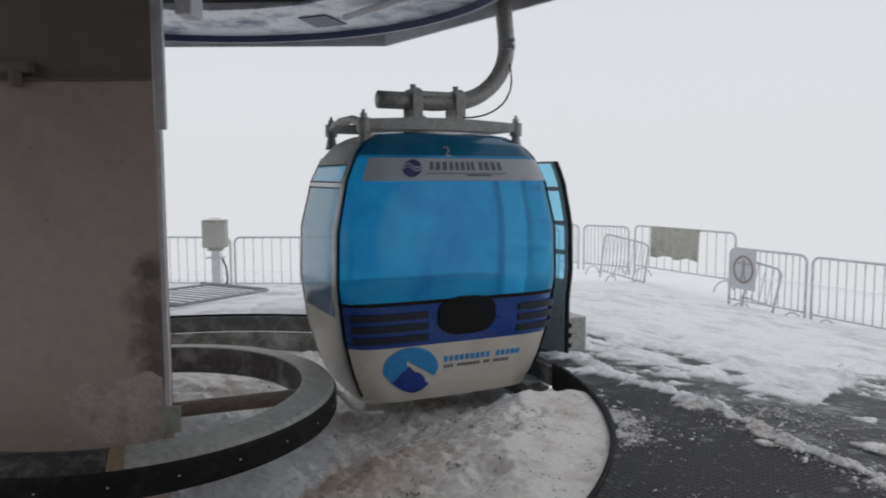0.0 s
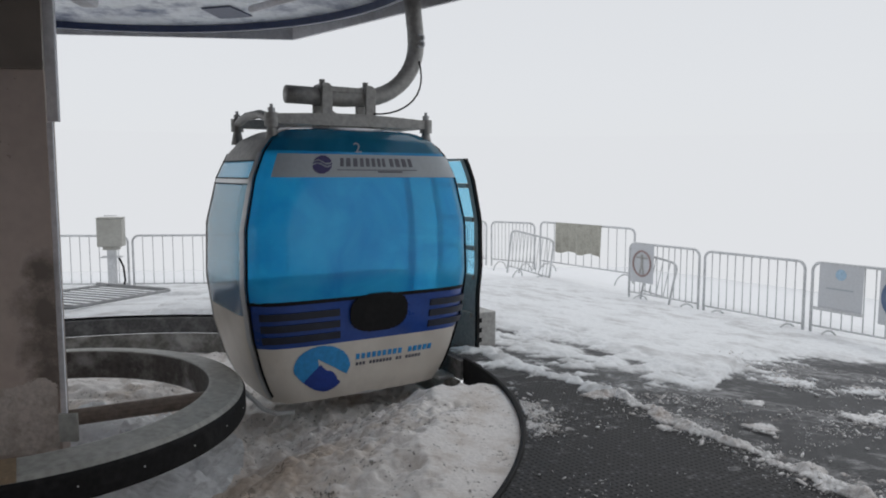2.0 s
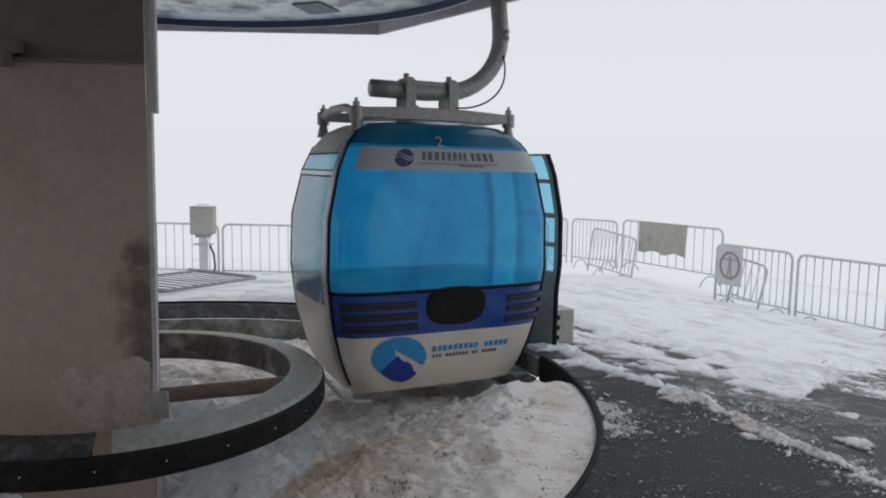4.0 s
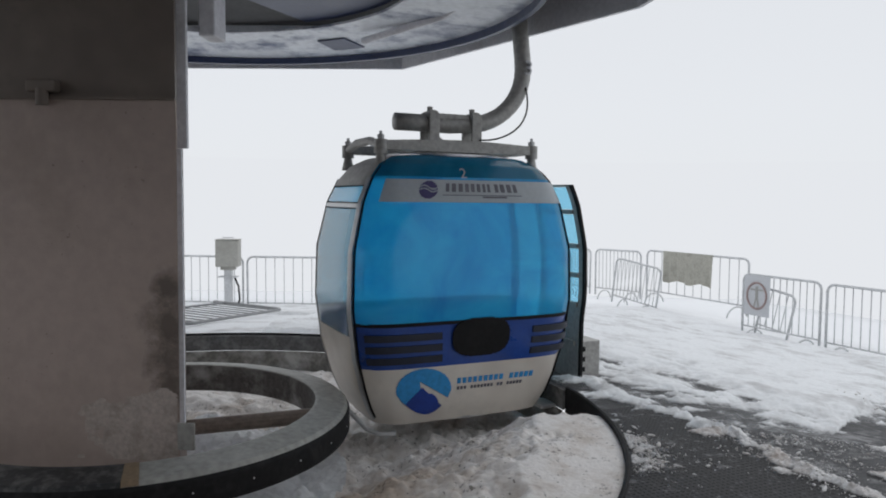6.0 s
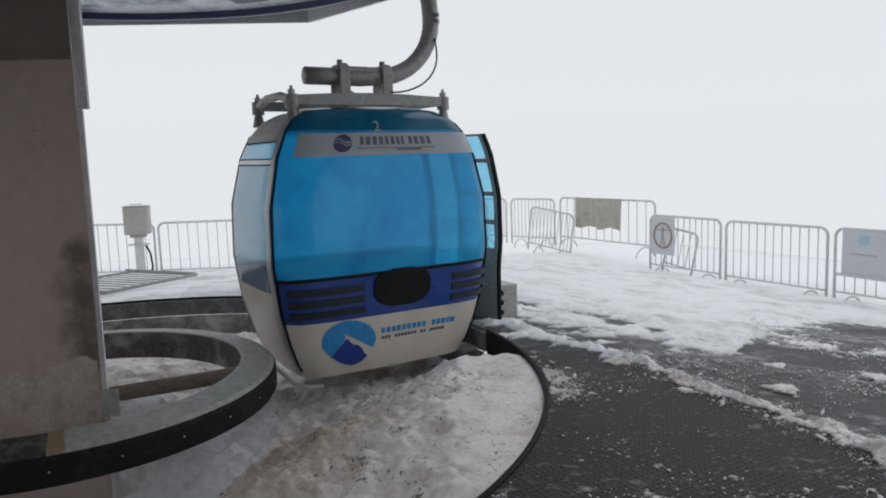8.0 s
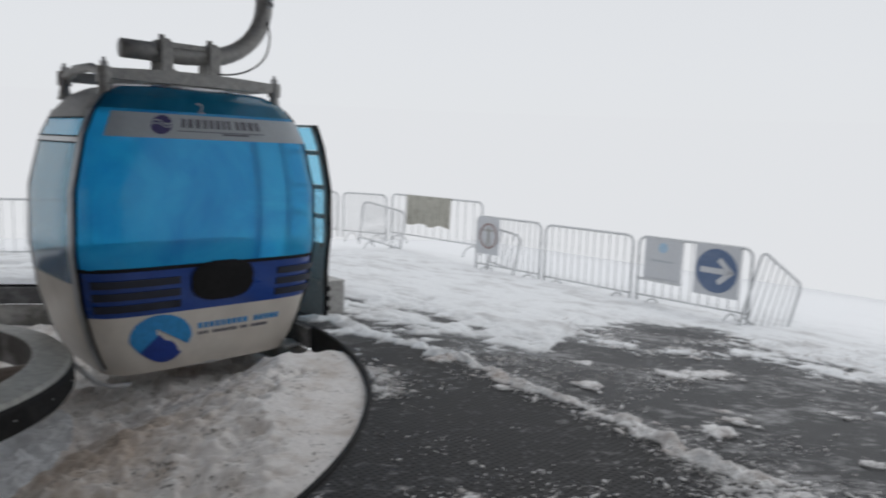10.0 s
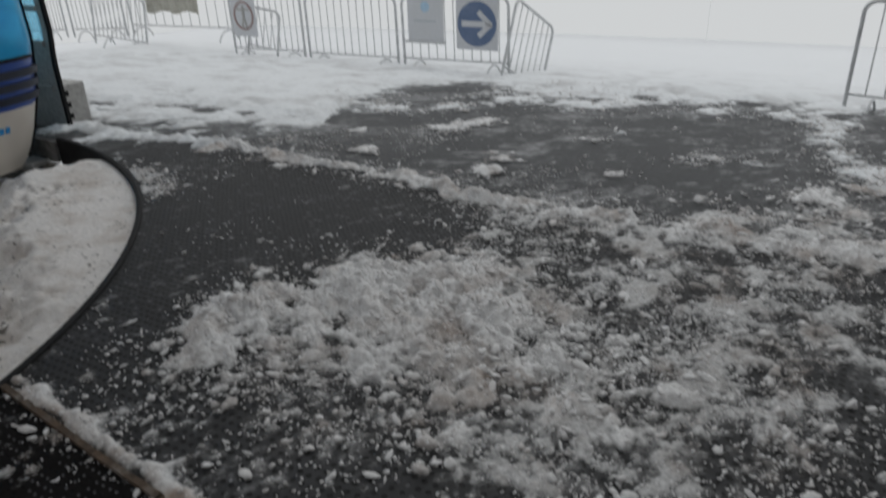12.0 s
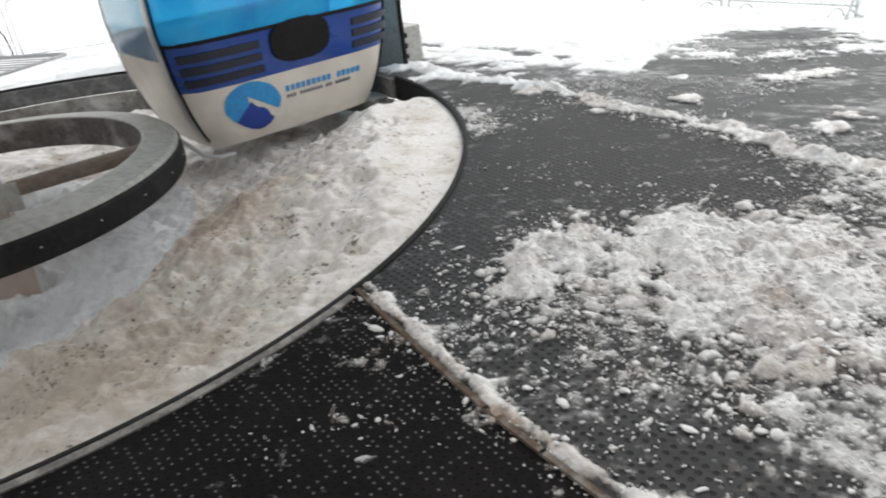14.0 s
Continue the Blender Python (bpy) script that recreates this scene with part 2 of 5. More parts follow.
def soiled(m, colour):
    """Brown dirt where the snow lies against rusty steel."""
    n, l = m.node_tree.nodes, m.node_tree.links
    b = n["Principled BSDF"]
    at = n.new("ShaderNodeAttribute")
    at.attribute_name = "soil"
    base = b.inputs["Base Color"].links[0].from_socket
    mix = n.new("ShaderNodeMix")
    mix.data_type = "RGBA"
    l.new(at.outputs["Fac"], mix.inputs["Factor"])
    l.new(base, mix.inputs["A"])
    mix.inputs["B"].default_value = (*colour, 1)
    l.new(mix.outputs["Result"], b.inputs["Base Color"])


fog_whitened(M_SNOW, -2.0, 4.6, 8.5, 14.0, (0.90, 0.91, 0.925))
soiled(M_SLUSH, (0.30, 0.21, 0.15))
M_CRUMB = material("snow_crumbs", (0.80, 0.79, 0.79), 0.65, vary=0.10, scale=12, dirt=(0.50, 0.45, 0.42), dirt_amount=0.6, dirt_scale=3.0, bump=0.5, bump_scale=160, spec=0.3)
brown_pool(M_PIT, -1.05, 2.55, 1.0, (0.40, 0.345, 0.28))
brown_pool(M_PIT, -0.55, 4.0, 0.6, (0.52, 0.43, 0.35))
flecked(M_PIT, (0.10, 0.085, 0.07), 42.0, 0.885)
M_ASPHALT = material("wet_asphalt", (0.045, 0.046, 0.049), 0.62, vary=0.4, scale=10, spec=0.3, dirt=(0.075, 0.076, 0.08), dirt_amount=0.6, dirt_scale=1.2, bump=0.5, bump_scale=150)
M_MAT = mat_rubber("rubber_matting", (0.028, 0.028, 0.030), 0.032, (0.10, 0.10, 0.105), (0.005, 0.005, 0.005), size=(0.20, 0.30), share=0.88)
M_MAT.node_tree.nodes["Principled BSDF"].inputs["Specular IOR Level"].default_value = 0.35
M_MAT_NEAR = mat_rubber("rubber_matting_black", (0.009, 0.008, 0.008), 0.027, (0.13, 0.13, 0.135), (0.004, 0.004, 0.004), size=(0.12, 0.19), share=0.45)
M_MAT_NEAR.node_tree.nodes["Principled BSDF"].inputs["Specular IOR Level"].default_value = 0.06
slushed(M_ASPHALT, 0.55, 0.26)
slushed(M_MAT, 0.28, 0.22, 9.0, 3.0)
slushed(M_MAT_NEAR, 0.04, 0.24, 11.0, 8.0)
M_RUBBER = material("black_rubber", (0.012, 0.012, 0.013), 0.7, spec=0.2, vary=0.3, dirt=(0.06, 0.06, 0.06), dirt_amount=0.35, dirt_scale=6, bump=0.15)
M_TYREWORN = material("scuffed_black", (0.02, 0.02, 0.021), 0.6, vary=0.3, dirt=(0.36, 0.35, 0.34), dirt_amount=0.3, dirt_scale=11, bump=0.15)
# galvanised steel, its colour paled to put fog over the distant barriers
M_GALV = material("fog_paled_galvanised", (0.60, 0.61, 0.62), 0.55, 0.15, vary=0.12, dirt=(0.42, 0.43, 0.44), dirt_scale=5, bump=0.05)
M_HANGER = material("weathered_hanger_steel", (0.38, 0.375, 0.36), 0.55, 0.3, vary=0.2, dirt=(0.45, 0.45, 0.45), dirt_amount=0.4, dirt_scale=7, bump=0.1)
M_RING = material("worn_steel_ring", (0.33, 0.33, 0.305), 0.55, 0.2, vary=0.2, scale=3, dirt=(0.5, 0.49, 0.47), dirt_amount=0.55, dirt_scale=3.5, bump=0.15)
M_RINGIN = material("grimy_steel", (0.10, 0.092, 0.085), 0.7, 0.1, vary=0.3, scale=3, dirt=(0.42, 0.41, 0.4), dirt_amount=0.75, dirt_scale=4.5, bump=0.2)
M_OCHRE = material("ochre_tape", (0.22, 0.16, 0.10), 0.6, vary=0.2, dirt=(0.2, 0.15, 0.1), dirt_scale=6)
M_PILLAR = material("stained_beige_paint", (0.43, 0.35, 0.31), 0.6, vary=0.05, scale=2, dirt=(0.33, 0.265, 0.225), dirt_amount=0.6, dirt_scale=1.3, bump=0.06, bump_scale=30)
for soot_z, soot_r in ((0.95, 0.10), (0.72, 0.14), (0.50, 0.15), (0.33, 0.10)):
    brown_pool(M_PILLAR, -1.74, 4.15, soot_r, (0.12, 0.095, 0.08), soot_z)
flecked(M_PILLAR, (0.13, 0.10, 0.085), 26.0, 0.95, 0.6)
M_PILLAR_TOP = material("dark_brown_steel", (0.21, 0.175, 0.15), 0.65, vary=0.08, scale=2, dirt=(0.12, 0.10, 0.09), dirt_amount=0.5, dirt_scale=2, bump=0.06, bump_scale=30)
M_FOG = bpy.data.materials.new("fog_bank")
M_FOG.use_nodes = True
M_FOG.node_tree.nodes.clear()
fog_e = M_FOG.node_tree.nodes.new("ShaderNodeEmission")
fog_e.inputs["Color"].default_value, fog_e.inputs["Strength"].default_value = (0.80, 0.82, 0.85, 1), 0.885
fog_o = M_FOG.node_tree.nodes.new("ShaderNodeOutputMaterial")
M_FOG.node_tree.links.new(fog_e.outputs[0], fog_o.inputs[0])
M_CRUST = material("frozen_crust", (0.46, 0.40, 0.36), 0.7, vary=0.15, scale=5, dirt=(0.27, 0.22, 0.18), dirt_amount=0.7, dirt_scale=8, bump=0.5, bump_scale=60)
M_PALE = material("pale_flashing", (0.82, 0.82, 0.86), 0.5, vary=0.08, dirt_scale=3, bump=0.05)
M_DARK = material("dark_soffit", (0.05, 0.05, 0.052), 0.7, vary=0.2, dirt_scale=1.5)
M_NAVY = material("navy_paint", (0.03, 0.045, 0.11), 0.4, vary=0.15, dirt=(0.1, 0.12, 0.18), dirt_scale=3, bump=0.05)
M_WHITEBLUE = material("chipped_white_panel", (0.82, 0.85, 0.90), 0.35, vary=0.1, scale=2, dirt=(0.06, 0.09, 0.20), dirt_amount=1.0, dirt_scale=2.6, bump=0.05)
M_PANE = tinted_pane("blue_acrylic", (0.075, 0.58, 1.0), 0.42, (0.26, 0.78, 1.0), spread=0.65, low=0.8, high=1.3, cloud=2.4)
M_PANE_REAR = tinted_pane("clear_rear_acrylic", (0.10, 0.60, 1.0), 0.88, (0.65, 0.92, 1.0))
M_PANE_VENT = tinted_pane("pale_vent_pane", (0.35, 0.55, 0.68), 0.7, (0.75, 0.88, 0.95))
M_PANE_DOOR = tinted_pane("clear_blue_acrylic", (0.22, 0.66, 0.95), 0.85, (0.62, 0.89, 1.0))
# darker copy of the blue pane, colouring in the dark roof behind its top
M_PANE_TOP = tinted_pane("roof_darkened_acrylic", (0.025, 0.27, 0.40), 0.28, (0.16, 0.52, 0.68), low=0.7, high=1.4)
M_PANE_GREY = tinted_pane("frosted_side_glass", (0.46, 0.49, 0.51), 0.6, (0.8, 0.85, 0.88))
M_BLUE = material("blue_gelcoat", (0.012, 0.06, 0.30), 0.3, vary=0.1, dirt=(0.01, 0.03, 0.12), dirt_scale=3, bump=0.02, coat=0.3)
M_CREAM = material("cream_gelcoat", (0.68, 0.635, 0.57), 0.35, vary=0.05, scale=2, dirt=(0.46, 0.41, 0.36), dirt_amount=0.5, dirt_scale=2.0, bump=0.02, coat=0.2)
M_SILVER = material("brushed_aluminium", (0.55, 0.56, 0.57), 0.35, 0.6, vary=0.08, dirt=(0.36, 0.36, 0.36), dirt_scale=3, bump=0.04)
M_BLACK = material("black_plastic", (0.009, 0.009, 0.010), 0.65, spec=0.2, vary=0.2, dirt=(0.03, 0.03, 0.03), dirt_scale=5, bump=0.1)
M_LOUVRE = material("navy_black_louvre", (0.010, 0.014, 0.030), 0.5, vary=0.2, dirt=(0.03, 0.035, 0.05), dirt_scale=8, bump=0.1)
M_BANNER = material("white_film", (0.40, 0.44, 0.47), 0.4, vary=0.05, dirt=(0.42, 0.43, 0.45), dirt_scale=3, bump=0.02)
M_INK = material("violet_ink", (0.04, 0.03, 0.14), 0.5, vary=0.1, dirt_scale=5, bump=0)
M_GREYINK = material("grey_ink", (0.12, 0.12, 0.15), 0.5, vary=0.1, dirt_scale=5, bump=0)
M_PALEPRINT = material("pale_blue_print", (0.36, 0.52, 0.66), 0.5, vary=0.15, dirt=(0.5, 0.6, 0.7), dirt_scale=9, bump=0)
M_LIGHTBLUE = material("light_blue_print", (0.03, 0.28, 0.62), 0.4, vary=0.15, dirt=(0.02, 0.18, 0.5), dirt_scale=5, bump=0)
M_DEEPBLUE = material("deep_blue_print", (0.015, 0.05, 0.30), 0.4, vary=0.15, dirt_scale=5, bump=0)
M_WHITE = material("white_paint", (0.56, 0.575, 0.60), 0.45, vary=0.05, dirt=(0.55, 0.55, 0.56), dirt_scale=4, bump=0.02)
# sign blue with the haze in front of it mixed into the colour
M_SIGNBLUE = material("fog_paled_sign_blue", (0.10, 0.15, 0.26), 0.5, vary=0.1, dirt=(0.20, 0.25, 0.35), dirt_scale=5, bump=0.02)
M_SIGNRED = material("pale_sign_red", (0.34, 0.25, 0.24), 0.5, vary=0.1, dirt_scale=5, bump=0.02)
# drab cloth, base colour raised to include the fog between
M_TARP = material("fog_paled_tarpaulin", (0.42, 0.41, 0.36), 0.8, vary=0.15, dirt=(0.20, 0.19, 0.16), dirt_scale=6, bump=0.2)
M_BOX = material("grey_beige_box", (0.38, 0.375, 0.345), 0.6, vary=0.1, dirt=(0.24, 0.23, 0.2), dirt_scale=4, bump=0.05)
M_BORDER = material("dusty_grey_edging", (0.16, 0.15, 0.14), 0.75, vary=0.3, scale=6, dirt=(0.45, 0.42, 0.40), dirt_amount=0.8, dirt_scale=9, bump=0.3)
M_BEAM = material("frosted_dark_beam", (0.10, 0.10, 0.10), 0.65, vary=0.3, scale=5, dirt=(0.30, 0.30, 0.30), dirt_amount=0.6, dirt_scale=7, bump=0.2)
M_LINING = material("streaked_steel_lining", (0.15, 0.145, 0.13), 0.55, vary=0.3, scale=4, dirt=(0.50, 0.49, 0.47), dirt_amount=0.8, dirt_scale=3.5, bump=0.2)
M_SPOKE = material("rusty_spoke_paint", (0.24, 0.195, 0.165), 0.65, vary=0.2, scale=4, dirt=(0.12, 0.085, 0.065), dirt_amount=0.7, dirt_scale=6, bump=0.15)
M_WETSTEEL = material("wet_grey_steel", (0.24, 0.245, 0.25), 0.5, 0.2, vary=0.15, dirt=(0.4, 0.4, 0.4), dirt_amount=0.4, dirt_scale=6, bump=0.05)
M_RUST = material("rusty_edging", (0.09, 0.06, 0.04), 0.8, 0.1, vary=0.4, dirt=(0.32, 0.3, 0.28), dirt_amount=0.7, dirt_scale=12, bump=0.4)
# marker colour taken close to the sky's, as fog would leave it
M_PALEMARKER = material("fog_paled_marker", (0.93, 0.94, 0.93), 0.8, vary=0.05, dirt=(0.70, 0.71, 0.62), dirt_scale=6, bump=0.2)


# ---------------------------------------------------------------- mesh helpers
def part(name, bm, mat, parent=None, label="", smooth=False):
    me = bpy.data.meshes.new(name)
    bm.normal_update()
    bm.to_mesh(me)
    bm.free()
    me.materials.append(mat)
    if smooth:
        me.polygons.foreach_set("use_smooth", [True] * len(me.polygons))
    ob = new(name, me)
    if parent:
        ob.parent = parent
    if label:
        ob["label"] = label
    return ob


def empty(name, m, label, category, group="", kind=""):
    ob = new(name)
    ob.empty_display_size = 0.1
    ob.matrix_world = m
    return tagged(ob, label, category, group, kind)


def box(bm, x0, x1, y0, y1, z0, z1, bevel=0.0):
    r = bmesh.ops.create_cube(bm, size=1, matrix=Matrix.LocRotScale(((x0 + x1) / 2, (y0 + y1) / 2, (z0 + z1) / 2), None, (x1 - x0, y1 - y0, z1 - z0)))
    if bevel:
        es = list({e for v in r["verts"] for e in v.link_edges})
        bmesh.ops.bevel(bm, geom=es, offset=bevel, segments=2, affect="EDGES", profile=0.5)
    return bm


def B(*a, **k):
    return box(bmesh.new(), *a, **k)


def tube(bm, pts, r, seg=10, closed=False):
    """A round bar along a line of points."""
    pts = [Vector(p) for p in pts]
    n = len(pts)
    rings, ref = [], None
    for i, p in enumerate(pts):
        a = pts[i - 1] if (i or closed) else p
        b = pts[(i + 1) % n] if (i < n - 1 or closed) else p
        d = (b - a).normalized()
        if ref is None:
            ref = d.orthogonal().normalized()
        ref = (ref - d * ref.dot(d)).normalized()
        s = d.cross(ref)
        rr = r[i] if isinstance(r, (list, tuple)) else r
        rings.append([bm.verts.new(p + rr * (math.cos(2 * math.pi * k / seg) * ref + math.sin(2 * math.pi * k / seg) * s)) for k in range(seg)])
    for i in range(n if closed else n - 1):
        A, C2 = rings[i], rings[(i + 1) % n]
        for k in range(seg):
            bm.faces.new((A[k], A[(k + 1) % seg], C2[(k + 1) % seg], C2[k]))
    if not closed:
        bm.faces.new(rings[0][::-1])
        bm.faces.new(rings[-1])
    return bm


def T(pts, r, seg=10, closed=False):
    return tube(bmesh.new(), pts, r, seg, closed)


def arc(cx, cz, r, a0, a1, n=6):
    return [(cx + r * math.cos(radians(a0 + (a1 - a0) * i / n)), cz + r * math.sin(radians(a0 + (a1 - a0) * i / n))) for i in range(n + 1)]


def disc(bm, m, r, depth, seg=24, r2=None):
    bmesh.ops.create_cone(bm, cap_ends=True, segments=seg, radius1=r, radius2=r if r2 is None else r2, depth=depth, matrix=m)
    return bm


def revolve(profile, cx, cy, seg=128, a0=0.0, a1=360.0):
    """A ring from a closed outline of (radius, height)."""
    bm = bmesh.new()
    full = a1 - a0 >= 360
    rings = []
    for i in range(seg if full else seg + 1):
        a = radians(a0 + (a1 - a0) * i / seg)
        rings.append([bm.verts.new((cx + r * math.cos(a), cy + r * math.sin(a), z)) for r, z in profile])
    k = len(profile)
    for i in range(seg):
        A, C2 = rings[i], rings[(i + 1) % len(rings)]
        for j in range(k):
            bm.faces.new((A[j], C2[j], C2[(j + 1) % k], A[(j + 1) % k]))
    if not full:
        bm.faces.new(rings[0])
        bm.faces.new(rings[-1][::-1])
    return bm


def prism(outline, z0, z1):
    bm = bmesh.new()
    lo = [bm.verts.new((x, y, z0)) for x, y in outline]
    hi = [bm.verts.new((x, y, z1)) for x, y in outline]
    n = len(outline)
    bm.faces.new(lo[::-1])
    bm.faces.new(hi)
    for i in range(n):
        bm.faces.new((lo[i], lo[(i + 1) % n], hi[(i + 1) % n], hi[i]))
    return bm


# ---------------------------------------------------------------- ground and snow
CX, CY, RIM = -2.03, 4.57, 3.01     # middle and radius of the turning pit
rng = np.random.default_rng(7)
LATTICE = rng.random((256, 256))


def vnoise(x, y, scale, shift=0):
    x, y = np.asarray(x) * scale + 37.3 * shift + 500, np.asarray(y) * scale + 11.7 * shift + 500
    i, j = np.floor(x).astype(int), np.floor(y).astype(int)
    u, v = x - i, y - j
    u, v = u * u * (3 - 2 * u), v * v * (3 - 2 * v)
    g = lambda a, b: LATTICE[a % 256, b % 256]
    return (g(i, j) * (1 - u) + g(i + 1, j) * u) * (1 - v) + (g(i, j + 1) * (1 - u) + g(i + 1, j + 1) * u) * v


def fbm(x, y, scale, octaves=4, shift=0, gain=0.5):
    t, amp, tot = 0, 1.0, 0
    for o in range(octaves):
        t, tot, amp, scale = t + amp * vnoise(x, y, scale, shift + o), tot + amp, amp * gain, scale * 2.03
    return t / tot - 0.5


def ramped(x, a, b):
    t = np.clip((x - a) / (b - a), 0, 1)
    return t * t * (3 - 2 * t)


def ground_height(x, y):
    """Level beside the pit, falling away past the ridge of snow and past the pit's far side."""
    s1 = 0.904 * (x - 1.0) + 0.427 * (y - 5.7) - 0.3
    s2 = y - 8.0
    soft = lambda s: 0.5 * (s + np.sqrt(s * s + 0.25)) - 0.25 / (2 * np.sqrt(s * s + 1.0))
    a, b = 0.13 * np.maximum(soft(s1), 0), 0.115 * np.maximum(soft(s2), 0)
    return -np.minimum(np.maximum(a, b), 4.0)


def near_line(x, y, pts):
    d = np.full(np.shape(x), 1e9)
    for (x0, y0), (x1, y1) in zip(pts, pts[1:]):
        dx, dy = x1 - x0, y1 - y0
        t = np.clip(((x - x0) * dx + (y - y0) * dy) / (dx * dx + dy * dy), 0, 1)
        d = np.minimum(d, np.hypot(x - x0 - t * dx, y - y0 - t * dy))
    return d


RIDGE = [(0.95, 5.95), (1.35, 5.2), (1.72, 4.55), (1.98, 3.7), (2.26, 2.85), (2.6, 2.1), (2.95, 1.45), (3.4, 0.7)]
STRIP = [(0.07, 2.38), (0.23, 1.85), (0.33, 1.55), (0.42, 1.33), (0.56, 1.0), (0.75, 0.5)]


def blob(x, y, cx, cy, rx, ry, turn=0.0):
    c, s = math.cos(radians(turn)), math.sin(radians(turn))
    u, v = (x - cx) * c + (y - cy) * s, -(x - cx) * s + (y - cy) * c
    return np.exp(-((u / rx) ** 2 + (v / ry) ** 2))


FAR_EDGE = [(0.6, 6.3), (1.3, 5.75), (1.9, 5.0), (2.83, 4.7), (3.2, 5.9), (4.3, 6.7), (5.0, 7.2), (5.7, 7.1), (5.1, 6.0), (5.6, 5.2), (6.5, 4.35), (7.0, 3.7), (7.9, 3.3), (10.0, 2.2), (14.0, 0.0), (40.0, -14.0)]


def beyond(x, y):
    """How far past the trodden edge of the snow field, in metres."""
    ang = np.arctan2(y - 0.5, x + 0.5)
    ea = np.array([math.atan2(b - 0.5, a + 0.5) for a, b in FAR_EDGE])[::-1]
    er = np.array([math.hypot(a + 0.5, b - 0.5) for a, b in FAR_EDGE])[::-1]
    return np.hypot(x + 0.5, y - 0.5) - np.interp(ang, ea, er)


def crumbs(x, y, cell, density, shift, flat=0.75):
    """Separate rounded crumbs of snow, as a height: about one to a cell where the density is one."""
    wx, wy = x + 0.45 * cell * fbm(x, y, 1.3 / cell, 2, shift), y + 0.45 * cell * fbm(x, y, 1.3 / cell, 2, shift + 3)
    i, j = np.floor(wx / cell).astype(int), np.floor(wy / cell).astype(int)
    best = np.full(np.shape(x), -1.0)
    for di in (-1, 0, 1):
        for dj in (-1, 0, 1):
            a, b = (i + di) + 91 * shift, (j + dj) + 57 * shift
            r1, r2 = LATTICE[a % 256, b % 256], LATTICE[(a + 77) % 256, (b + 31) % 256]
            r3, r4 = LATTICE[(a + 13) % 256, (b + 101) % 256], LATTICE[(a + 151) % 256, (b + 199) % 256]
            px, py = (i + di + r1) * cell, (j + dj + r2) * cell
            r = cell * (0.13 + 0.42 * r3 * r3 * r3)
            turn = r1 * 6.28
            u, v = (wx - px) * np.cos(turn) + (wy - py) * np.sin(turn), -(wx - px) * np.sin(turn) + (wy - py) * np.cos(turn)
            d = np.hypot(u, v * (1.0 + 0.9 * r2))
            q = 1 - (d / r) ** 2
            best = np.maximum(best, np.where((r4 < density) & (q > 0), flat * 0.55 * r * np.clip(q, 0, 1) ** 0.7, -1.0))
    best = best + np.where(best > -0.5, 0.34 * cell * fbm(x, y, 2.6 / cell, 3, shift + 5), 0)
    return np.where(best > 0, best, -0.02)


def bare_density(x, y):
    """How thickly crumbs lie on the bare ground, 0 to 1."""
    far = beyond(x, y)
    past = 0.904 * (x - 1.0) + 0.427 * (y - 5.7)
    streak = fbm(x * 0.7 + 0.6 * y, y * 1.5 - 0.5 * x, 2.2, 4, 61)
    r = np.hypot(x - CX, y - CY) - RIM
    d = 0.15 + 0.17 * ramped(2.0 - y, 0.0, 0.5) * ramped(x, 0.3, 0.8) + 0.6 * blob(x, y, 1.45, 1.7, 1.1, 0.8, -20) + 0.58 * blob(x, y, 1.8, 1.0, 1.0, 0.6) + 0.5 * blob(x, y, 2.4, 1.7, 0.6, 0.8)
    d = d * (1 - 0.2 * ramped(past, 0.2, 0.8)) + 0.22 * ramped(past, 0.0, 0.6) * ramped(fbm(x * 0.6 + 0.5 * y, y * 1.6 - 0.5 * x, 1.6, 4, 63), 0.0, 0.2) + 0.42 * ramped(far, -1.3, 0.0)
    d = d + 0.35 * np.exp(-(r / 0.10) ** 2) + 0.9 * blob(x, y, 1.00, 4.15, 0.13, 0.45, 8) + 0.35 * np.exp(-(near_line(x, y, RIDGE) / 0.28) ** 2) + 0.5 * blob(x, y, 4.4, 2.75, 0.25, 0.15) + 0.4 * blob(x, y, 3.3, 1.6, 0.7, 0.5)
    mat = ramped(2.25 - x - 0.2 * (y - 3.5), 0.0, 0.4) * ramped(y - 2.6 - 0.1 * x, 0.0, 0.3)
    d = d * (1 - 0.85 * mat) + 1.0 * blob(x, y, 1.04, 4.2, 0.15, 0.45, 8)
    side = (x - 0.07) + 0.41 * (y - 2.38)
    d = d * np.where(side < 0, 0.55, 1.0)
    return np.clip(d + 0.9 * streak, 0, 1)


PATCHES = [(3.35, 4.40, 0.35, 0.16, 15), (3.80, 4.55, 0.30, 0.10, 20), (2.40, 4.02, 0.16, 0.12, 0), (3.0, 3.35, 0.20, 0.09, 60), (2.68, 3.08, 0.10, 0.10, 0), (4.02, 3.5, 0.12, 0.10, 0), (4.18, 2.62, 0.14, 0.26, 60),
           (3.18, 2.02, 0.14, 0.16, 30), (3.3, 2.62, 0.16, 0.10, 0), (6.9, 3.3, 0.5, 0.20, 30), (6.0, 2.75, 0.8, 0.14, 30), (4.9, 2.07, 0.5, 0.18, 35), (3.7, 1.65, 0.4, 0.2, 30), (4.45, 1.65, 0.4, 0.25, 20), (4.08, 5.4, 0.45, 0.14, 25), (3.45, 5.6, 0.4, 0.2, 30), (4.9, 6.1, 0.4, 0.12, 20)]


def patchy(x, y):
    """Blown patches of thin snow on the bare asphalt."""
    return sum(blob(x, y, *p) for p in PATCHES)


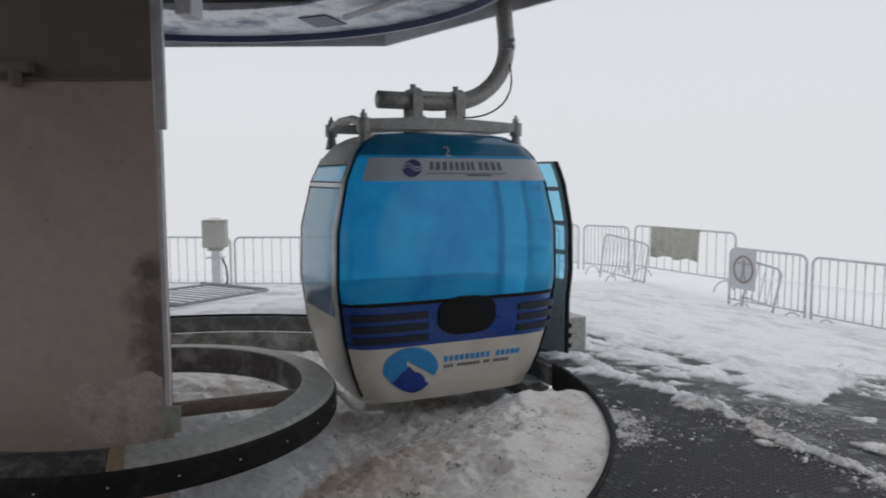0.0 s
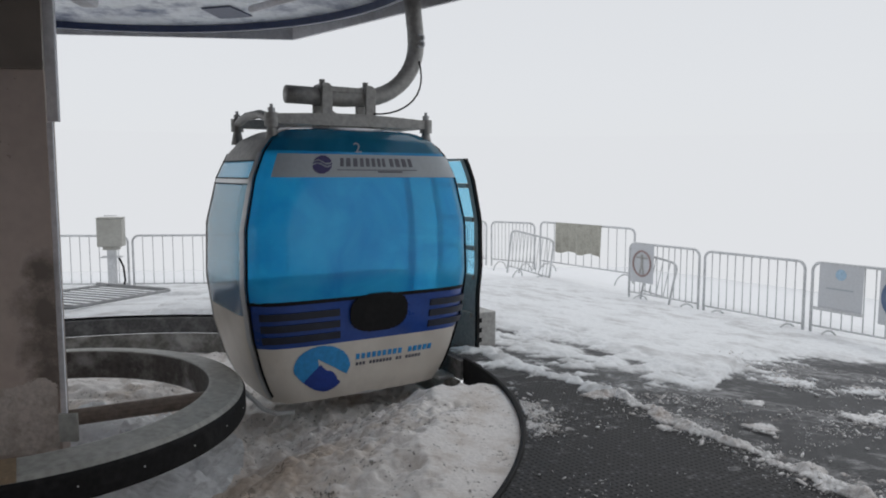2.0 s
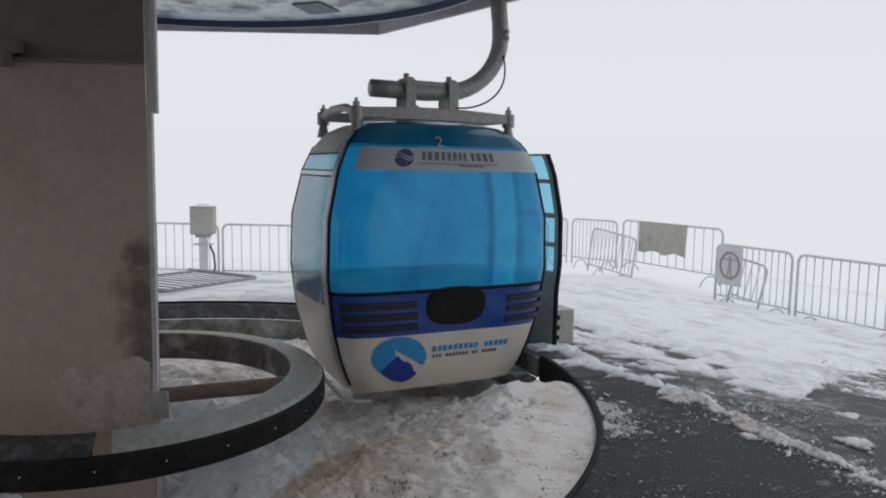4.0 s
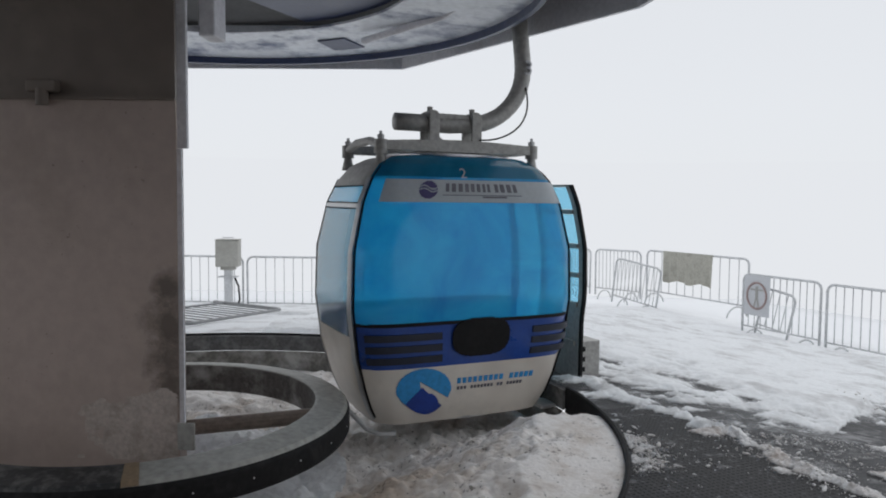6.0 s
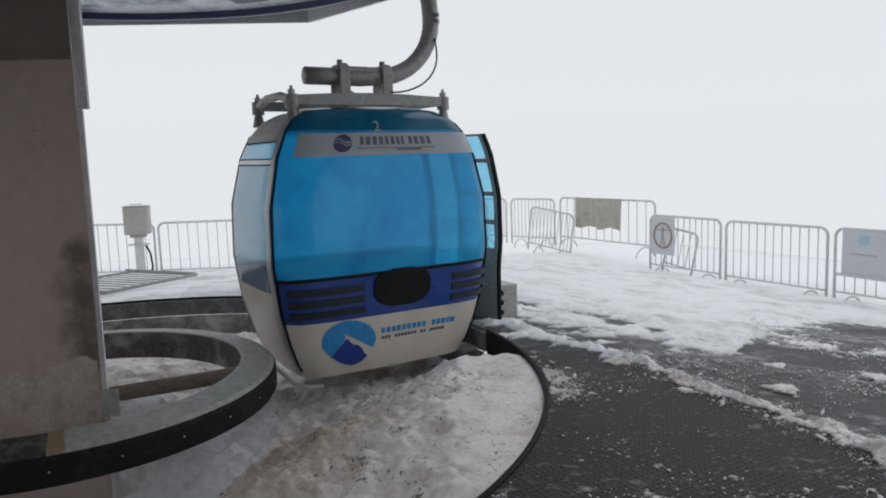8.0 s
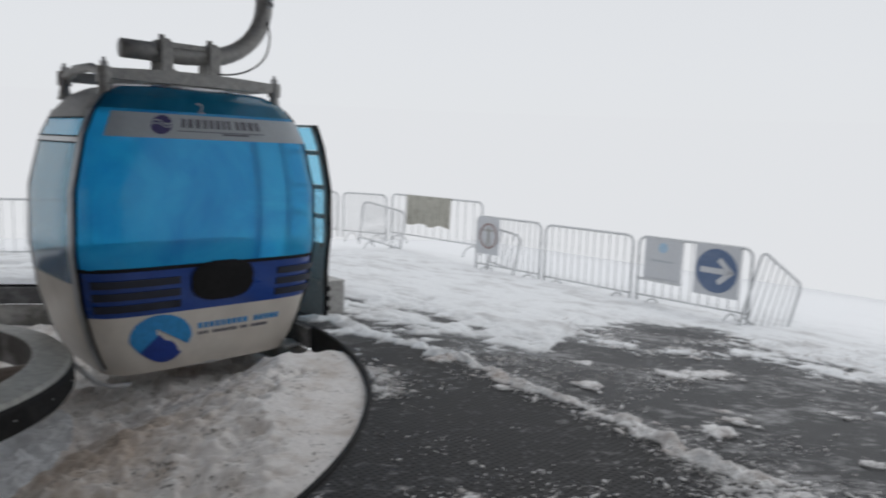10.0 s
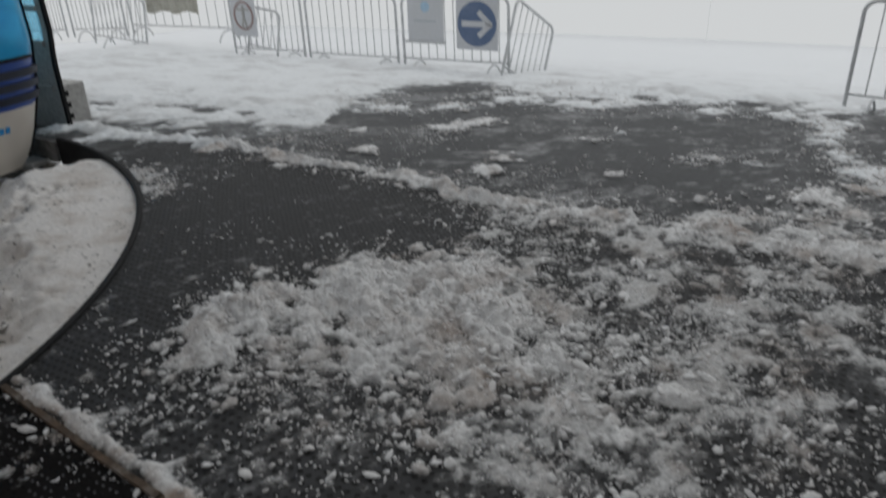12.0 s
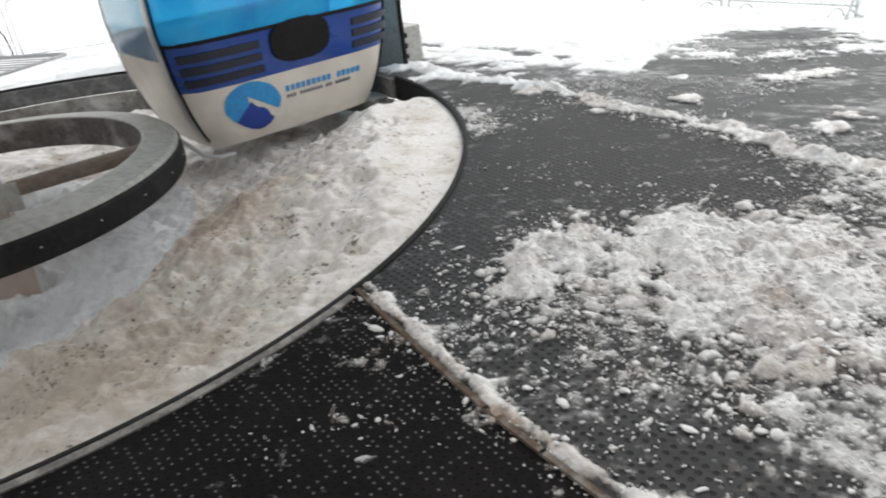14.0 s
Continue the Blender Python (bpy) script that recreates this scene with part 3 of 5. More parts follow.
def heap_shape(x, y):
    """The shovelled heap beside the pit, with its trampled skirts."""
    return (0.85 * blob(x, y, 0.76, 2.27, 0.34, 0.15, 58) + 0.80 * blob(x, y, 1.42, 2.20, 0.50, 0.22, -20) + 0.75 * blob(x, y, 1.50, 1.85, 0.45, 0.24, -28)
            + 0.50 * blob(x, y, 1.15, 1.70, 0.35, 0.16, -25) + 0.45 * blob(x, y, 1.55, 1.40, 0.40, 0.22, -20) + 0.35 * blob(x, y, 1.65, 1.02, 0.35, 0.16, -10) + 0.28 * blob(x, y, 0.95, 1.35, 0.30, 0.14, -20))


def snow_depth(x, y):
    """Depth of the loose snow; below zero the bare ground shows."""
    far = beyond(x, y)
    swirl = fbm(x * 0.9 + 0.3 * y, y * 1.2 - 0.3 * x, 1.9, 6, 3, 0.6)
    lump, fine = fbm(x, y, 9, 4, 5), fbm(x, y, 30, 3, 9)
    cover = np.clip(far * 0.6 + 0.22 + swirl * 3.0 + 1.0 * lump, -1, 1.1)
    depth = 0.045 * cover + 0.03 * lump * np.clip(cover + 0.3, 0, 1) + 0.012 * fine + 0.06 * (swirl + 0.2) * np.clip(far - 0.5, 0, 1)
    pt = patchy(x, y)
    depth = np.maximum(depth, np.where(pt > 0.02, 0.035 * pt - 0.020 + 0.075 * lump + 0.05 * swirl + 0.03 * fine, -0.02))
    dens = bare_density(x, y)
    c1, c2 = crumbs(x, y, 0.12, dens * dens * 0.08, 1), crumbs(x, y, 0.06, dens * 0.5, 2)
    grit = np.maximum(c1 * 0.7, c2 * 0.7)
    film = 0.020 * (1.05 * dens - 0.77 + 1.9 * fbm(x, y, 6.5, 4, 33, 0.65) + 1.1 * fine)
    depth = np.maximum(depth, np.maximum(grit + 0.006 * fine, np.minimum(film, 0.011)))
    dr = near_line(x + 0.2 * fbm(x, y, 3, 4, 21), y + 0.2 * fbm(x, y, 3, 4, 22), RIDGE)
    wide = 0.075 + 0.06 * np.clip((3.4 - y) / 2, 0, 1) + 0.12 * np.clip(y - 4.4, 0, 1)
    solid = np.maximum(np.maximum(crumbs(x, y, 0.13, 0.95, 6), crumbs(x, y, 0.06, 0.95, 7)), crumbs(x, y, 0.035, 0.9, 8))
    depth = np.maximum(depth, 0.05 * np.exp(-(dr / wide) ** 2) - 0.020 + 0.12 * lump * np.exp(-(dr / (2.5 * wide)) ** 2) + 0.02 * swirl + 0.015 * fine + 0.5 * np.maximum(solid, 0) * np.exp(-(dr / (1.5 * wide)) ** 2))
    heap = heap_shape(x, y)
    hd = np.clip(heap * 1.25 + 0.5 * lump, 0, 0.97) * (heap > 0.06)
    clods = np.maximum(np.maximum(crumbs(x, y, 0.15, hd * hd * 0.8, 81, 0.95), crumbs(x, y, 0.085, hd, 82, 1.1)), np.maximum(crumbs(x, y, 0.05, hd, 83, 1.2), crumbs(x, y, 0.028, hd, 84, 1.1)))
    pad = 0.062 * heap - 0.022 + 0.075 * lump + 0.05 * swirl + 0.016 * fine + np.clip(heap, 0, 1) * (0.19 * np.abs(fbm(x, y, 5.0, 3, 36)) + 0.10 * np.abs(fbm(x, y, 15, 3, 37)) - 0.034)
    depth = np.maximum(depth, np.where(heap > 0.06, np.maximum(clods, pad + 0.7 * np.maximum(clods, 0)), -0.02))
    ds = near_line(x - 0.04, y - 0.012, STRIP)
    depth = np.maximum(depth, np.where(ds < 0.12, 0.026 * np.exp(-(ds / 0.035) ** 2) - 0.010 + 0.05 * lump + 0.03 * fine + 0.5 * np.maximum(solid, 0) * np.exp(-(ds / 0.05) ** 2), -0.02))
    return np.where(np.hypot(x - CX, y - CY) < RIM + 0.02, -0.02, np.minimum(depth, 0.22))


def sheet(name, X, Y, Z, keep, mat, smooth=True, thick=None, soil=None):
    """A grid of points as one mesh; only the squares that are to be kept."""
    r, c = X.shape
    idx = np.arange(r * c).reshape(r, c)
    quads = np.stack([idx[:-1, :-1], idx[1:, :-1], idx[1:, 1:], idx[:-1, 1:]], -1)[keep]
    used, inv = np.unique(quads, return_inverse=True)
    verts = np.stack([X.ravel(), Y.ravel(), Z.ravel()], -1)[used]
    me = bpy.data.meshes.new(name)
    me.from_pydata(verts.tolist(), [], inv.reshape(-1, 4).tolist())
    if me.polygons and me.polygons[0].normal.z < 0:
        me.flip_normals()
    me.materials.append(mat)
    me.polygons.foreach_set("use_smooth", [smooth] * len(me.polygons))
    if thick is not None:
        me.attributes.new("thick", "FLOAT", "POINT").data.foreach_set("value", np.clip(thick.ravel()[used], -0.03, 0.1).astype(np.float32))
    if soil is not None:
        me.attributes.new("soil", "FLOAT", "POINT").data.foreach_set("value", np.clip(soil.ravel()[used], 0, 1).astype(np.float32))
    return new(name, me)


def corners_any(a):
    return a[:-1, :-1] | a[1:, :-1] | a[1:, 1:] | a[:-1, 1:]


def corners_all(a):
    return a[:-1, :-1] & a[1:, :-1] & a[1:, 1:] & a[:-1, 1:]


# the ground: one sheet from the pit's rim to the horizon
ang = np.linspace(0, 2 * np.pi, 361)
rad = np.concatenate([np.linspace(RIM, 16, 90), np.geomspace(17, 1500, 30)])
A, R = np.meshgrid(ang, rad)
X, Y = CX + R * np.cos(A), CY + R * np.sin(A)
ground = sheet("ground", X, Y, ground_height(X, Y) - 0.5 * ramped(R, 13, 18) - np.where(R > 19, 0.02 * R, 0), np.ones((len(rad) - 1, len(ang) - 1), bool), M_ASPHALT)
tagged(ground, "wet dark asphalt ground sloping away from the lift station", "ground", kind="structure")

# rubber matting on the level part, in two fields that meet at the steel strip
STRIP_A = math.degrees(math.atan2(2.38 - CY, 0.07 - CX))


def rim_arc(a0, a1, n=40):
    return [(CX + (RIM + 0.015) * math.cos(radians(a0 + (a1 - a0) * k / n)), CY + (RIM + 0.015) * math.sin(radians(a0 + (a1 - a0) * k / n))) for k in range(n + 1)]


field = rim_arc(STRIP_A + 0.3, 9.0) + RIDGE[1:] + [(3.0, -1.2), (1.3, -1.2)] + STRIP[::-1][:-1]
mat_1 = part("pavement_mat_1", prism(field[::-1], -0.01, 0.006), M_MAT)
tagged(mat_1, "dark grey perforated rubber matting dusted with snow", "rubber mat", kind="structure")
field = rim_arc(-150, STRIP_A - 0.3) + STRIP[1:] + [(1.28, -1.2), (-4.6, -1.2)]
mat_2 = part("pavement_mat_2", prism(field[::-1], -0.01, 0.010), M_MAT_NEAR)
tagged(mat_2, "black perforated rubber matting with frost in its holes", "rubber mat", kind="structure")

# snow: coarse far out, fine beside the pit
NX0, NX1, NY0, NY1 = -0.5, 4.2, 0.05, 4.6
ang = np.linspace(-0.75 * np.pi, 1.25 * np.pi, 1100)
rad = np.concatenate([np.concatenate([np.arange(RIM + 0.02, 9.0, 0.022), np.linspace(9.03, 17, 130)]), np.geomspace(17.5, 1500, 40)])
A, R = np.meshgrid(ang, rad)
X, Y = CX + R * np.cos(A), CY + R * np.sin(A)
D = np.where(R > 20, 0.06, snow_depth(X, Y))
D = np.where((Y > 7.4) | (R > 20) | ((X < -0.4) & (Y > 5.5)), np.maximum(D, 0.03), D)
D = np.where((np.abs(X + 3.2) < 1.0) & (np.abs(Y - 9.0) < 1.5), np.minimum(D, 0.02), D)
D = np.where((X < -0.4) & (Y > 5.5), np.minimum(D, 0.010 + 0.5 * (R - RIM)), D)
drift = 0.10 * fbm(X, Y, 0.5, 4, 31) * ramped(R, 6, 12)
inner = (X > NX0 + 0.03) & (X < NX1 - 0.03) & (Y > NY0 + 0.03) & (Y < NY1 - 0.03)
keep = corners_any(D > 0) & ~corners_all(inner)
snow_far = sheet("snow_field", X, Y, ground_height(X, Y) + np.maximum(D, -0.02) + np.where(D > 0.02, drift, 0), keep, M_SNOW, thick=np.where((X < -0.4) & (Y > 5.5), np.maximum(D, 0.05), D))
tagged(snow_far, "wind-blown snow field with swept and bare tongues", "snow", kind="stuff")
gx, gy = np.arange(NX0, NX1, 0.0078), np.arange(NY0, NY1, 0.0078)
X, Y = np.meshgrid(gx, gy)
D = snow_depth(X, Y)
lean = 0.006
X2, Y2 = X + lean * fbm(X, Y, 40, 2, 41), Y + lean * fbm(X, Y, 40, 2, 42)
snow_near = sheet("loose_snow", X2, Y2, ground_height(X, Y) + 0.009 + np.maximum(D, -0.03), corners_any(D > -0.004), M_SLUSH, thick=D,
                  soil=np.exp(-(near_line(X, Y, STRIP) / 0.045) ** 2) * np.clip(0.75 + 2.5 * fbm(X, Y, 9, 4, 15), 0, 1) + 0.35 * heap_shape(X, Y) * np.clip(3.0 * fbm(X, Y, 4.5, 4, 17) - 0.25, 0, 0.6))
tagged(snow_near, "trampled clumps and crumbs of loose snow on dark matting", "snow", kind="stuff")

# loose crumbs and flakes of snow on the matting, too many to count
def ball(level):
    bm = bmesh.new()
    bmesh.ops.create_icosphere(bm, subdivisions=level, radius=1)
    out = np.array([v.co[:] for v in bm.verts]), np.array([[v.index for v in f_.verts] for f_ in bm.faces])
    bm.free()
    return out


def scatter(name, x, y, r, level, mat, label):
    """Irregular crumbs of radius r at x, y, lying on the ground or the snow."""
    bv, bf = ball(level)
    k, nv = len(x), len(bv)
    turn = rng.random((k, 3)) * 6.283
    jit = 1 + 0.55 * (rng.random((k, nv)) - 0.5) + 0.35 * np.sin(bv @ rng.normal(size=(3, 1)) * 2.1 + turn[:, :1].T).T
    p = bv[None] * jit[..., None] * (r[:, None] * np.stack([0.7 + 1.3 * rng.random(k) ** 2, 0.5 + 0.5 * rng.random(k), 0.30 + 0.30 * rng.random(k)], -1))[:, None]
    c, sn = np.cos(turn[:, 0])[:, None], np.sin(turn[:, 0])[:, None]
    t2 = 0.5 * np.sin(turn[:, 1])[:, None]
    px, pz = p[..., 0] * np.cos(t2) - p[..., 2] * np.sin(t2), p[..., 0] * np.sin(t2) + p[..., 2] * np.cos(t2)
    base = ground_height(x, y) + 0.008 + np.maximum(snow_depth(x, y), 0)
    vx, vy, vz = x[:, None] + px * c - p[..., 1] * sn, y[:, None] + px * sn + p[..., 1] * c, (base + 0.28 * r)[:, None] + pz
    faces = (bf[None] + (np.arange(k) * nv)[:, None, None]).reshape(-1, 3)
    me = bpy.data.meshes.new(name)
    me.from_pydata(np.stack([vx, vy, vz], -1).reshape(-1, 3).tolist(), [], faces.tolist())
    me.materials.append(mat)
    me.polygons.foreach_set("use_smooth", [True] * len(me.polygons))
    return tagged(new(name, me), label, "snow", kind="stuff")


N = 100000
sx, sy = rng.uniform(-0.7, 3.3, N), rng.uniform(0.25, 4.7, N)
pit_gap = np.hypot(sx - CX, sy - CY) - RIM
hs = heap_shape(sx, sy)
clump = np.clip(0.55 + 3.0 * fbm(sx, sy, 5.0, 4, 23), 0.03, 1)
want = np.clip(bare_density(sx, sy) ** 1.5 * clump * 0.8 + 0.9 * np.clip(hs, 0, 1) * (hs > 0.05) + 0.5 * np.exp(-(near_line(sx, sy, STRIP) / 0.07) ** 2) + 0.3 * np.exp(-(near_line(sx, sy, RIDGE) / 0.12) ** 2), 0, 1)
want = np.where((sx - 0.07) + 0.41 * (sy - 2.38) < 0, want * 0.45, want)
ok = (rng.random(N) < want) & (pit_gap > 0.03)
sx, sy = sx[ok], sy[ok]
FN = 30000
fx, fy = rng.uniform(2.2, 7.0, FN), rng.uniform(0.8, 6.6, FN)
wide_want = np.clip(0.10 * bare_density(fx, fy) + 0.55 * np.clip(patchy(fx, fy), 0, 1) + 0.05 * ramped(beyond(fx, fy), -0.8, 0.0), 0, 1) * (fx > 3.3)
take = rng.random(FN) < wide_want
sx, sy = np.concatenate([sx, fx[take]]), np.concatenate([sy, fy[take]])
sr = np.minimum(0.0036 * (1 - rng.random(len(sx)) * 0.995) ** -0.34, 0.016)
sr = np.where(sx > 3.3, np.minimum(sr * 1.6, 0.020), sr)
big = sr > 0.009
scatter("snow_flakes", sx[~big], sy[~big], sr[~big], 1, M_CRUMB, "small flakes and crumbs of snow strewn on matting")
scatter("snow_lumps", sx[big], sy[big], sr[big], 2, M_CRUMB, "rounded lumps of snow scattered on matting")

# ---------------------------------------------------------------- the turning pit
def pit_height(x, y):
    r = np.hypot(x - CX, y - CY)
    a = np.arctan2(y - CY, x - CX)
    heap = 0.24 * blob(x, y, 0.25, 4.35, 0.55, 0.75, -20) + 0.16 * blob(x, y, -0.4, 3.7, 0.8, 0.5, 25) + 0.10 * blob(x, y, 0.55, 3.6, 0.4, 0.7, -25)
    bank = 0.30 * ramped(r, 1.9, 2.95) * ramped(-a, -0.42, -0.12)
    base = -0.36 + np.minimum(bank + heap, 0.40)
    base = base - 0.06 * ramped(1.75 - r, 0, 0.3) - 0.26 * blob(x, y, -1.85, 3.75, 0.75, 0.55) - 0.16 * blob(x, y, -3.0, 3.7, 0.9, 0.6)
    lumps_ = 0.17 * fbm(x, y, 3.0, 5, 51, 0.6) + 0.10 * fbm(x, y, 12, 4, 55) + 0.07 * np.abs(fbm(x, y, 8, 3, 58))
    lumps_ = lumps_ + 0.35 * np.maximum(crumbs(x, y, 0.16, 0.5, 71), 0) + 0.45 * np.maximum(crumbs(x, y, 0.08, 0.6, 72), 0) + 0.5 * np.maximum(crumbs(x, y, 0.045, 0.7, 73), 0)
    z = base + lumps_ * ramped(3.05 - r, 0.0, 0.35)
    return np.minimum(z, -0.012 + 0.12 * ramped(3.0 - r, 0.05, 0.9))


ang = np.concatenate([np.linspace(-2.6, 0.7, 800), np.linspace(0.7, 2 * np.pi - 2.6, 160)[1:]])
rad = np.linspace(0.02, RIM - 0.012, 215)
A, R = np.meshgrid(ang, rad)
X, Y = CX + R * np.cos(A), CY + R * np.sin(A)
inside = np.repeat((rad[:-1] < 1.25)[:, None], len(ang) - 1, 1)
clean = sheet("hub_snow", X, Y, pit_height(X, Y), inside, M_HUB)
tagged(clean, "clean snow lying inside the guide ring", "snow", kind="stuff")
pit = sheet("pit_snow", X, Y, pit_height(X, Y), ~inside, M_PIT)
tagged(pit, "dirty heaped snow filling the round pit", "snow", kind="stuff")
edge = part("pit_edge", revolve([(RIM - 0.012, -0.5), (RIM + 0.014, -0.5), (RIM + 0.014, 0.016), (RIM + 0.006, 0.022), (RIM - 0.012, 0.018)], CX, CY, 160, -170, 20), M_RUBBER)
tagged(edge, "thin dark rubber edging round the pit", "pit edge", kind="structure")
border = part("pit_border", revolve([(RIM + 0.015, -0.01), (RIM + 0.045, -0.01), (RIM + 0.045, 0.016), (RIM + 0.015, 0.018)], CX, CY, 80, -150, STRIP_A - 0.8), M_BORDER)
tagged(border, "dusty grey edging along the black matting", "edging", kind="structure")
beam = part("pit_far_beam", revolve([(RIM - 0.03, -0.16), (RIM - 0.015, -0.16), (RIM + 0.03, -0.005), (RIM - 0.03, -0.005)], CX, CY, 60, 20, 175), M_BEAM)
tagged(beam, "dark grey frosted beam along the far rim of the pit", "beam", kind="structure")
lining = part("pit_wall", revolve([(RIM - 0.06, -0.55), (RIM - 0.034, -0.55), (RIM - 0.034, -0.162), (RIM - 0.06, -0.162)], CX, CY, 60, 20, 175), M_LINING)
tagged(lining, "grimy steel lining of the pit's far side", "pit wall", kind="structure")
strip = bmesh.new()
for (x0, y0), (x1, y1) in zip(STRIP, STRIP[1:]):
    d = Vector((x1 - x0, y1 - y0, 0))
    m = Matrix.Translation(((x0 + x1) / 2, (y0 + y1) / 2, 0.012)) @ Matrix.Rotation(math.atan2(d.y, d.x), 4, "Z")
    bmesh.ops.create_cube(strip, size=1, matrix=m @ Matrix.Diagonal((d.length + 0.01, 0.02, 0.02, 1)))
tagged(part("edging_strip", strip, M_RUST), "rusty steel strip between two rubber mats", "edging", kind="structure")

# ---------------------------------------------------------------- pillar, guide ring, canopy
pillar = empty("pillar", pose(0, 0, 0), "stained beige steel pillar of the lift's turning wheel", "pillar", kind="structure")
part("shaft", prism([(-3.05, 4.15), (-1.68, 4.15), (-1.94, 4.9), (-2.8, 4.9)], -0.95, 2.02), M_PILLAR, pillar)
part("upper_shaft", prism([(-3.04, 4.17), (-1.69, 4.17), (-1.95, 4.88), (-2.79, 4.88)], 2.035, 3.3), M_PILLAR_TOP, pillar, "brown upper section")
part("flange", prism([(-3.06, 4.125), (-1.675, 4.125), (-1.93, 4.91), (-2.81, 4.91)], 2.021, 2.034), M_PILLAR_TOP, pillar)
part("side_plate", B(-1.695, -1.635, 4.20, 4.23, 1.75, 3.2, bevel=0.004), M_PALE, pillar, "pale side plate")
part("corner_strip", B(-1.70, -1.662, 4.18, 4.2, 0.05, 1.745), M_PALE, pillar)
part("bracket", B(-2.53, -2.36, 4.09, 4.17, 2.06, 2.13, bevel=0.012), M_PILLAR_TOP, pillar)
part("bracket_hook", disc(bmesh.new(), pose(-2.44, 4.11, 2.03), 0.035, 0.09, 16), M_PILLAR_TOP, pillar)

ring = empty("guide_ring", pose(CX - 0.04, CY - 0.06, -0.015), "worn steel guide ring with a black rubber tyre", "guide ring")
part("steel_band", revolve([(1.312, 0.104), (1.29, 0.125), (1.115, 0.148), (1.10, 0.145), (1.10, 0.09)], 0, 0, 128, -69.5, 250), M_RING, ring)
part("cover_band", revolve([(1.313, 0.105), (1.292, 0.127), (1.115, 0.150), (1.10, 0.147), (1.10, 0.09)], 0, 0, 20, -110, -69.6), M_TYREWORN, ring, "scuffed black cover band")
part("inner_wall", revolve([(1.113, 0.138), (1.099, 0.138), (1.099, -0.06), (1.113, -0.06)], 0, 0), M_RINGIN, ring, "grimy inner wall")
part("rubber_tyre", revolve([(1.325, 0.085), (1.315, 0.103), (1.28, 0.104), (1.215, 0.09), (1.215, -0.05), (1.315, -0.05), (1.327, -0.03)], 0, 0), M_RUBBER, ring, "black rubber tyre")
part("tape_patch", revolve([(1.316, 0.107), (1.294, 0.130), (1.115, 0.153), (1.115, 0.146), (1.29, 0.12)], 0, 0, 6, -69.5, -66), M_OCHRE, ring, "ochre tape patch")
for a in (8, 188):
    c, s = math.cos(radians(a)), math.sin(radians(a))
    part("spoke", T([(0.1 * c, 0.1 * s, -0.03), (1.105 * c, 1.105 * s, 0.05)], 0.05, 12), M_SPOKE, ring, "rust-brown spoke")
for k in range(26):
    a = radians(k * 360 / 26)
    part("bolt", disc(bmesh.new(), Matrix.Translation((1.327 * math.cos(a), 1.327 * math.sin(a), 0.03)) @ Matrix.Rotation(a, 4, "Z") @ Matrix.Rotation(radians(90), 4, "Y"), 0.0045, 0.006, 6), M_GALV, ring)
part("fin", B(0.40, 0.50, -0.42, -0.40, 0.0, 0.16, bevel=0.004), M_RING, ring)

gx, gz = np.meshgrid(np.linspace(-2.3, -1.69, 90), np.linspace(-0.1, 0.42, 70))
crust = 0.35 + 1.0 * fbm(gx, gz, 7, 5, 91) - np.clip((gz - 0.22) / 0.18, 0, 2) - 0.5 * np.clip((-1.95 - gx) / 0.3, 0, 2)
crust_ob = sheet("crust", gx, 4.149 - 0.022 * np.clip(crust, -0.1, 1) - 0.01 * fbm(gx, gz, 30, 3, 95) * (crust > 0), gz, corners_any(crust > 0), M_CRUST)
crust_ob.parent, crust_ob["label"] = pillar, "crust of dirty frozen snow"

canopy = empty("canopy", pose(0, 0, 0), "dark station canopy with navy rim and chipped white soffit", "canopy", kind="structure")
ROOF = [(-3.4, 7.6), (-0.7, 7.6), (1.17, 5.16), (1.5, 3.6), (0.6, 1.9), (-3.4, 1.5), (-5.3, 3.4), (-5.3, 5.8)]
part("roof", prism(ROOF, 3.25, 3.4), M_DARK, canopy)
for (x0, y0), (x1, y1) in zip(ROOF, ROOF[1:] + ROOF[:1]):
    d = Vector((x1 - x0, y1 - y0, 0))
    bm = bmesh.new()
    bmesh.ops.create_cube(bm, size=1, matrix=Matrix.Translation(((x0 + x1) / 2, (y0 + y1) / 2, 3.09)) @ Matrix.Rotation(math.atan2(d.y, d.x), 4, "Z") @ Matrix.Diagonal((d.length, 0.03, 0.56, 1)))
    part("fascia", bm, M_PALE, canopy, "pale grey fascia")
part("rim_band", revolve([(2.50, 2.76), (2.54, 2.76), (2.54, 2.86), (2.50, 2.86)], CX, CY, 120), M_NAVY, canopy, "navy rim band")
part("soffit", revolve([(1.7, 2.88), (2.50, 2.82), (2.50, 2.84), (1.7, 2.90)], CX, CY, 120), M_WHITEBLUE, canopy, "chipped white soffit ring")
part("hub_drum", revolve([(0.4, 2.95), (1.71, 2.95), (1.71, 3.24), (0.4, 3.24)], CX, CY, 60, 68, 320), M_DARK, canopy)
part("hub_cover", revolve([(0.4, 2.94), (1.71, 2.94), (1.71, 3.24), (0.4, 3.24)], CX, CY, 40, -39.5, 67.5), M_NAVY, canopy, "navy hub cover")
part("soffit_hatch", revolve([(2.0, 2.845), (2.3, 2.825), (2.3, 2.835), (2.0, 2.855)], CX, CY, 10, 62, 70), M_NAVY, canopy, "dark hatch in the soffit")
part("junction_box", B(-1.60, -1.50, 4.3, 4.5, 2.42, 2.7, bevel=0.01), M_PALE, canopy)
part("cross_brace", T([(-0.9, 6.2, 2.80), (-0.2, 5.6, 2.86), (0.0, 5.2, 2.9)], 0.03), M_PALE, canopy)

